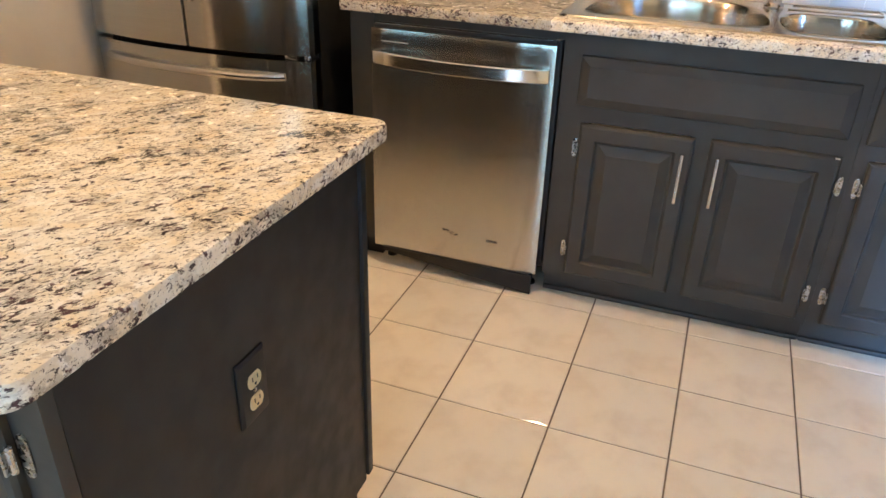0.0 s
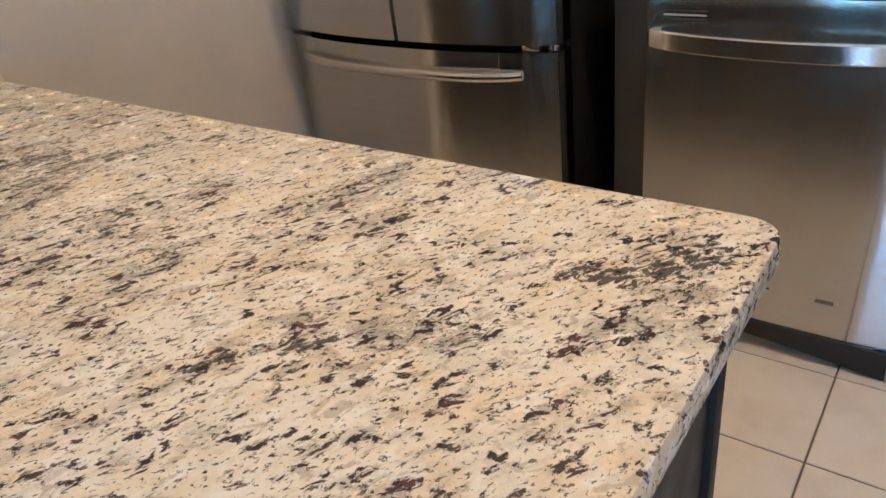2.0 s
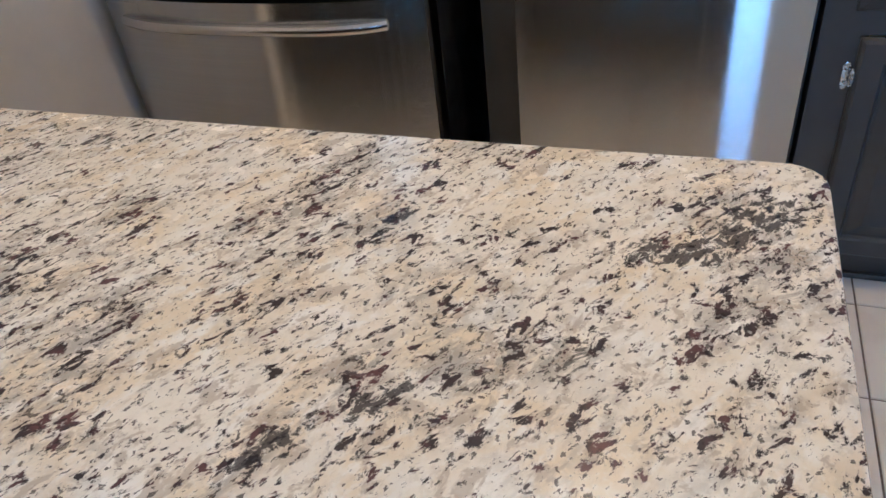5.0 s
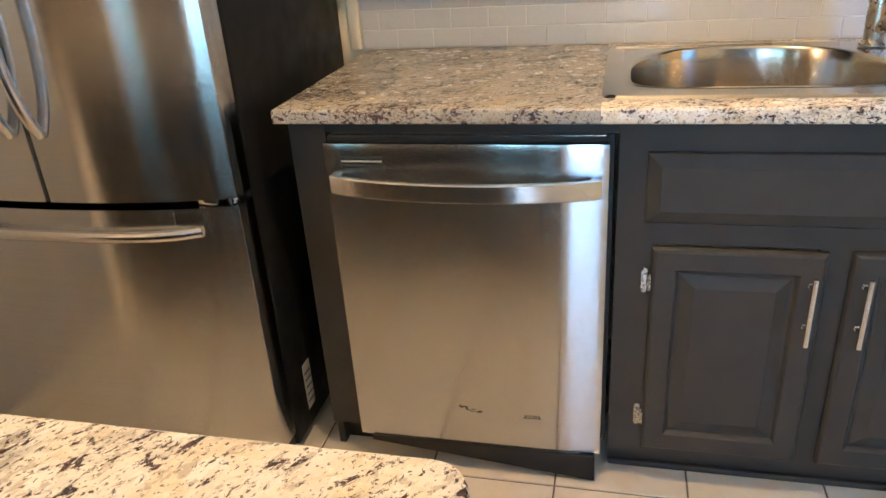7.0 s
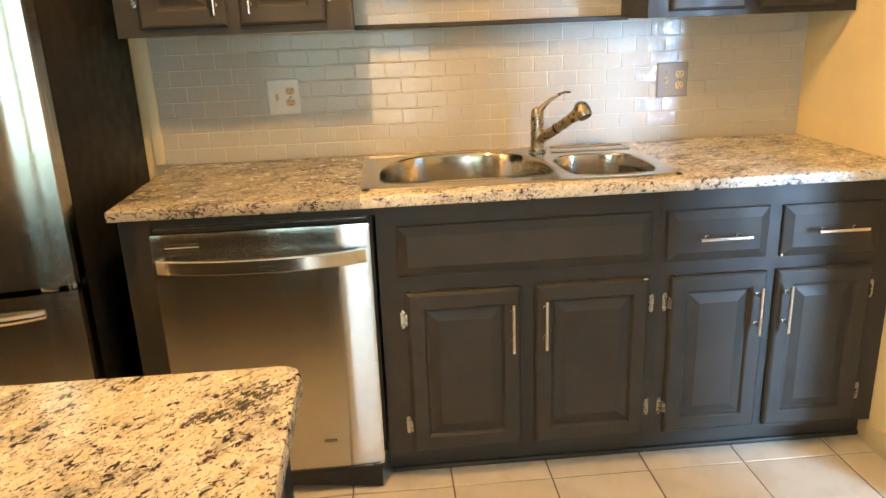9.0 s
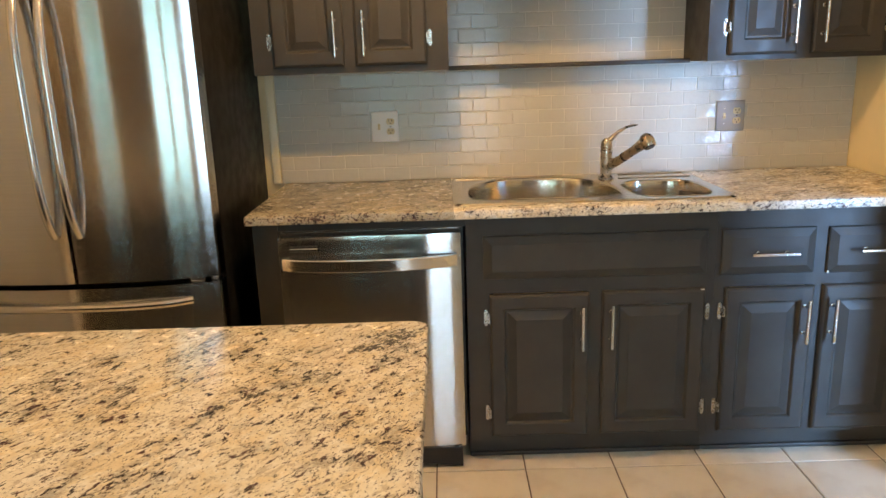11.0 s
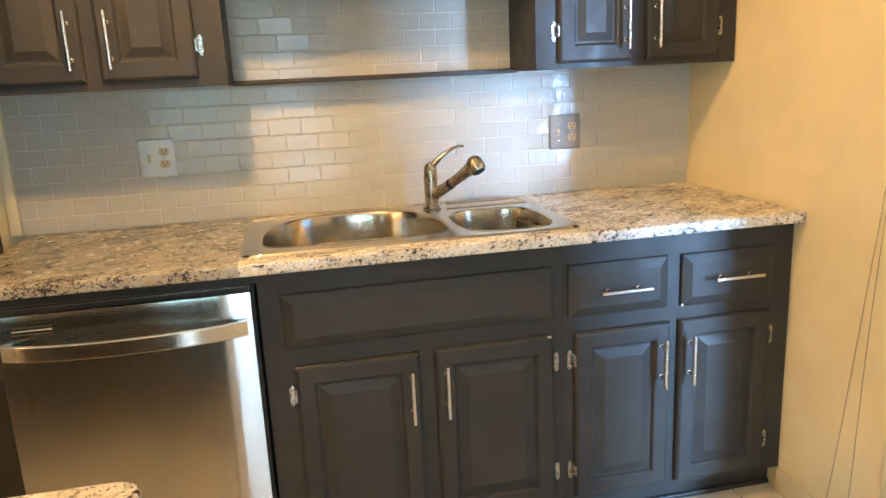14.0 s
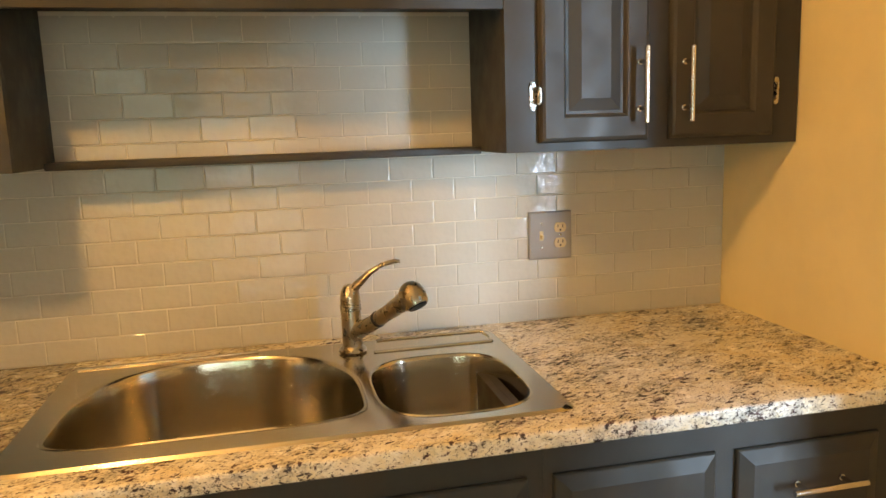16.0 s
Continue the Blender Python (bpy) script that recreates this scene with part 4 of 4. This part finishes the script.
def island():
    top = ITOP - 0.0335
    bx0, bx1, by0, by1 = -1.10, 0.490, -1.805, -1.088
    th = thing("kitchen_island", -0.3, -1.47, 0, "dark painted kitchen island cabinet under a granite top", "island")
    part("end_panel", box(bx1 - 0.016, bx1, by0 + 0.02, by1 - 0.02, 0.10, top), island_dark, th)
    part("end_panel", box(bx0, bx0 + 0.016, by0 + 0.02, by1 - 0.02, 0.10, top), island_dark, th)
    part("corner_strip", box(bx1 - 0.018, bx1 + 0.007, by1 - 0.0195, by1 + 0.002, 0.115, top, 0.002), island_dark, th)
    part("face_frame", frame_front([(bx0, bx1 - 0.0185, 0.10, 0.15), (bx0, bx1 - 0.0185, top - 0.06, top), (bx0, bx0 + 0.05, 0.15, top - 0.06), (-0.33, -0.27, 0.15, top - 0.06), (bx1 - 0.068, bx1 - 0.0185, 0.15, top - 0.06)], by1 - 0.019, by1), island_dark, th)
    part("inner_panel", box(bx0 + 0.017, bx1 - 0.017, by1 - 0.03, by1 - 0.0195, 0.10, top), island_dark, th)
    for a, b in ((bx0 + 0.035, -0.315), (-0.285, bx1 - 0.053)):
        bm = front_panel(-b, -a, 0.135, top - 0.04, 0.0, DOOR)
        bm.transform(Matrix.Rotation(math.pi, 4, "Z"))
        bm.transform(Matrix.Translation((0, by1, 0)))
        part("door", bm, island_dark, th, angle=9)
    part("front_frame", frame_front([(bx0, bx1, 0.10, 0.15), (bx0, bx1, top - 0.06, top), (bx0, bx0 + 0.05, 0.15, top - 0.06), (-0.33, -0.27, 0.15, top - 0.06), (bx1 - 0.06, bx1, 0.15, top - 0.06)], by0, by0 + 0.019), cab_grey, th)
    part("inner_panel", box(bx0 + 0.017, bx1 - 0.017, by0 + 0.0195, by0 + 0.03, 0.10, top), cab_grey, th)
    for a, b, s in ((bx0 + 0.035, -0.315, -1), (-0.285, bx1 - 0.050, 1)):
        d = part("door", front_panel(a, b, 0.135, top - 0.045, by0, DOOR), cab_grey, th, angle=9)
        for z in (0.775, 0.22):
            hinge(d, b if s > 0 else a, by0, z, s)
        bar_pull(d, (a + 0.03) if s > 0 else (b - 0.03), by0 - 0.018, 0.65)
    part("toe_kick", box(bx0 + 0.02, bx1 - 0.016, by0 + 0.07, by1 - 0.07, 0.0, 0.0995), black, th)
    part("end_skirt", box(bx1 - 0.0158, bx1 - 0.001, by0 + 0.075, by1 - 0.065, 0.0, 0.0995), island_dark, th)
    ot = thing("power_outlet", bx1, -1.474, 0.575, "ivory duplex outlet in a dark plate on the island", "outlet")
    bm = front_panel(-0.035, 0.035, 0.575, 0.692, 0.0, [(0, 0.0002), (0, 0.003), (0.004, 0.0065), (0.005, 0.007)])
    bm.transform(Matrix.Translation((bx1, -1.474, 0)) @ Matrix.Rotation(math.pi / 2, 4, "Z"))
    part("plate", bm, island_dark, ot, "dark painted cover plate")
    receptacle(ot, (bx1 + 0.0068, -1.474, 0.6300), (0, 1, 0), (1, 0, 0), ivory)


island()


# ---- phone plate and loose wires on the east wall ----
th = thing("phone_plate", XE, -0.351, 1.405, "brown grey metal phone jack plate on the wall", "wall plate")
bm = front_panel(-0.039, 0.039, 1.405, 1.530, 0.0, [(0, 0.0002), (0, 0.004), (0.003, 0.007), (0.004, 0.0072)])
bm.transform(Matrix.Translation((XE, -0.351, 0)) @ Matrix.Rotation(-math.pi / 2, 4, "Z"))
part("plate", bm, bronze_plate, th)
part("jack", box(XE - 0.0095, XE - 0.007, -0.360, -0.346, 1.458, 1.475, 0.001), black, th)
for z in (1.425, 1.510):
    part("screw", bowl((XE - 0.007, -0.351, z), [(0.005, 0.0), (0.005, -0.002), (0.003, -0.003)], 12, None, "x"), chrome, th)
for first, second, foot in (((-0.350, 1.17), (-0.334, 0.85), -0.300), ((-0.336, 1.17), (-0.326, 0.80), -0.215)):
    pts = []
    ends = ((-0.371, 1.404), first, second, (foot, 0.07))
    for j in range(25):
        u = j / 24
        w = ((1 - u) ** 3, 3 * u * (1 - u) ** 2, 3 * u * u * (1 - u), u ** 3)
        y, z = (sum(a * e[k] for a, e in zip(w, ends)) for k in (0, 1))
        pts.append((XE - 0.002 - 0.003 * math.sin(math.pi * u), y + 0.002 * math.sin(11 * u), z))
    tagged(part("wire", tube(pts, 0.0009, 6), wire_grey), "thin loose wire hanging down the cream wall", "wire", "loose wires")

# ---- backsplash tiles ----
TW, TH, GAP = 0.1052, 0.0535, 0.0020
bed = part("tile_bed", box(-0.112, XE - 0.001, YN - 0.0100, YN - 0.0005, 0.9385, 1.70), pale_grout, north, "pale grout bed")


def tile_mesh(name, w, h, depth, mat, up="z", lip=0.0022):
    bm = bmesh.new()
    rings = []
    for inset, d in ((0, 0), (0, depth * 0.6), (lip * 0.4, depth * 0.88), (lip, depth)):
        q = [(inset, inset), (w - inset, inset), (w - inset, h - inset), (inset, h - inset)]
        rings.append([bm.verts.new((a - w / 2, -d, b - h / 2) if up == "z" else (a - w / 2, b - h / 2, d)) for a, b in q])
    for a, b in zip(rings, rings[1:]):
        for k in range(4):
            bm.faces.new((a[k], a[(k + 1) % 4], b[(k + 1) % 4], b[k]))
    bm.faces.new(rings[-1])
    bmesh.ops.recalc_face_normals(bm, faces=bm.faces)
    for f in bm.faces:
        f.smooth = False
    me = bpy.data.meshes.new(name)
    bm.to_mesh(me)
    bm.free()
    me.materials.append(mat)
    return me


random.seed(11)
cache = {}
z, row = 0.9395, 0
while z < 1.69:
    h = min(TH, 1.69 - z) - GAP
    x = -0.111 - (TW / 2 if row % 2 else 0)
    while x < XE - 0.004:
        a, b = max(x, -0.111), min(x + TW, XE - 0.002)
        x += TW
        if b - a < 0.012:
            continue
        if z > 1.37 and (b < 0.57 or a > 1.545):
            continue
        key = (round(b - a, 4), round(h, 4))
        if key not in cache:
            cache[key] = tile_mesh("tile", b - a - GAP, h, 0.0022, wall_tile, lip=0.0026)
        tilt = pose((a + b) / 2, YN - 0.0096, z + h / 2, random.gauss(0, 0.5), 0, random.gauss(0, 0.45))
        piece("tile", cache[key], bed, "", tilt)
    z += TH
    row += 1

# ---- floor tiles ----
PX, PY, FG = 0.3143, 0.3033, 0.0042
stuff = bmesh.new()
cache = {}
for i in range(-14, 7):
    for j in range(-3, 16):
        x0, y1 = 0.4975 + PX * i, -0.0585 - PY * j
        a, b = max(x0, XF), min(x0 + PX, XE + 0.05)
        c, d = max(y1 - PY, YS), min(y1, YN)
        if a > XE - 0.02 and not (JS < c and d < JN):
            continue
        if b > XE and not (c > JS - PY and d < JN + PY):
            b = min(b, XE)
        if b - a < 0.02 or d - c < 0.02:
            continue
        near = -1.1 < a and -2.9 < c and d < 0.30
        if near:
            key = (round(b - a, 4), round(d - c, 4))
            if key not in cache:
                cache[key] = tile_mesh("tile", b - a - FG, d - c - FG, 0.006, floor_tile, "y", 0.003)
            piece("tile", cache[key], floor, "", pose((a + b) / 2, (c + d) / 2, -0.006 + random.gauss(0, 0.0003), random.gauss(0, 0.08), random.gauss(0, 0.08), 0))
        else:
            box(a + FG / 2, b - FG / 2, c + FG / 2, d - FG / 2, -0.006, 0.0, bm=stuff)
tagged(part("far_tiles", stuff, floor_tile, floor), kind="stuff")
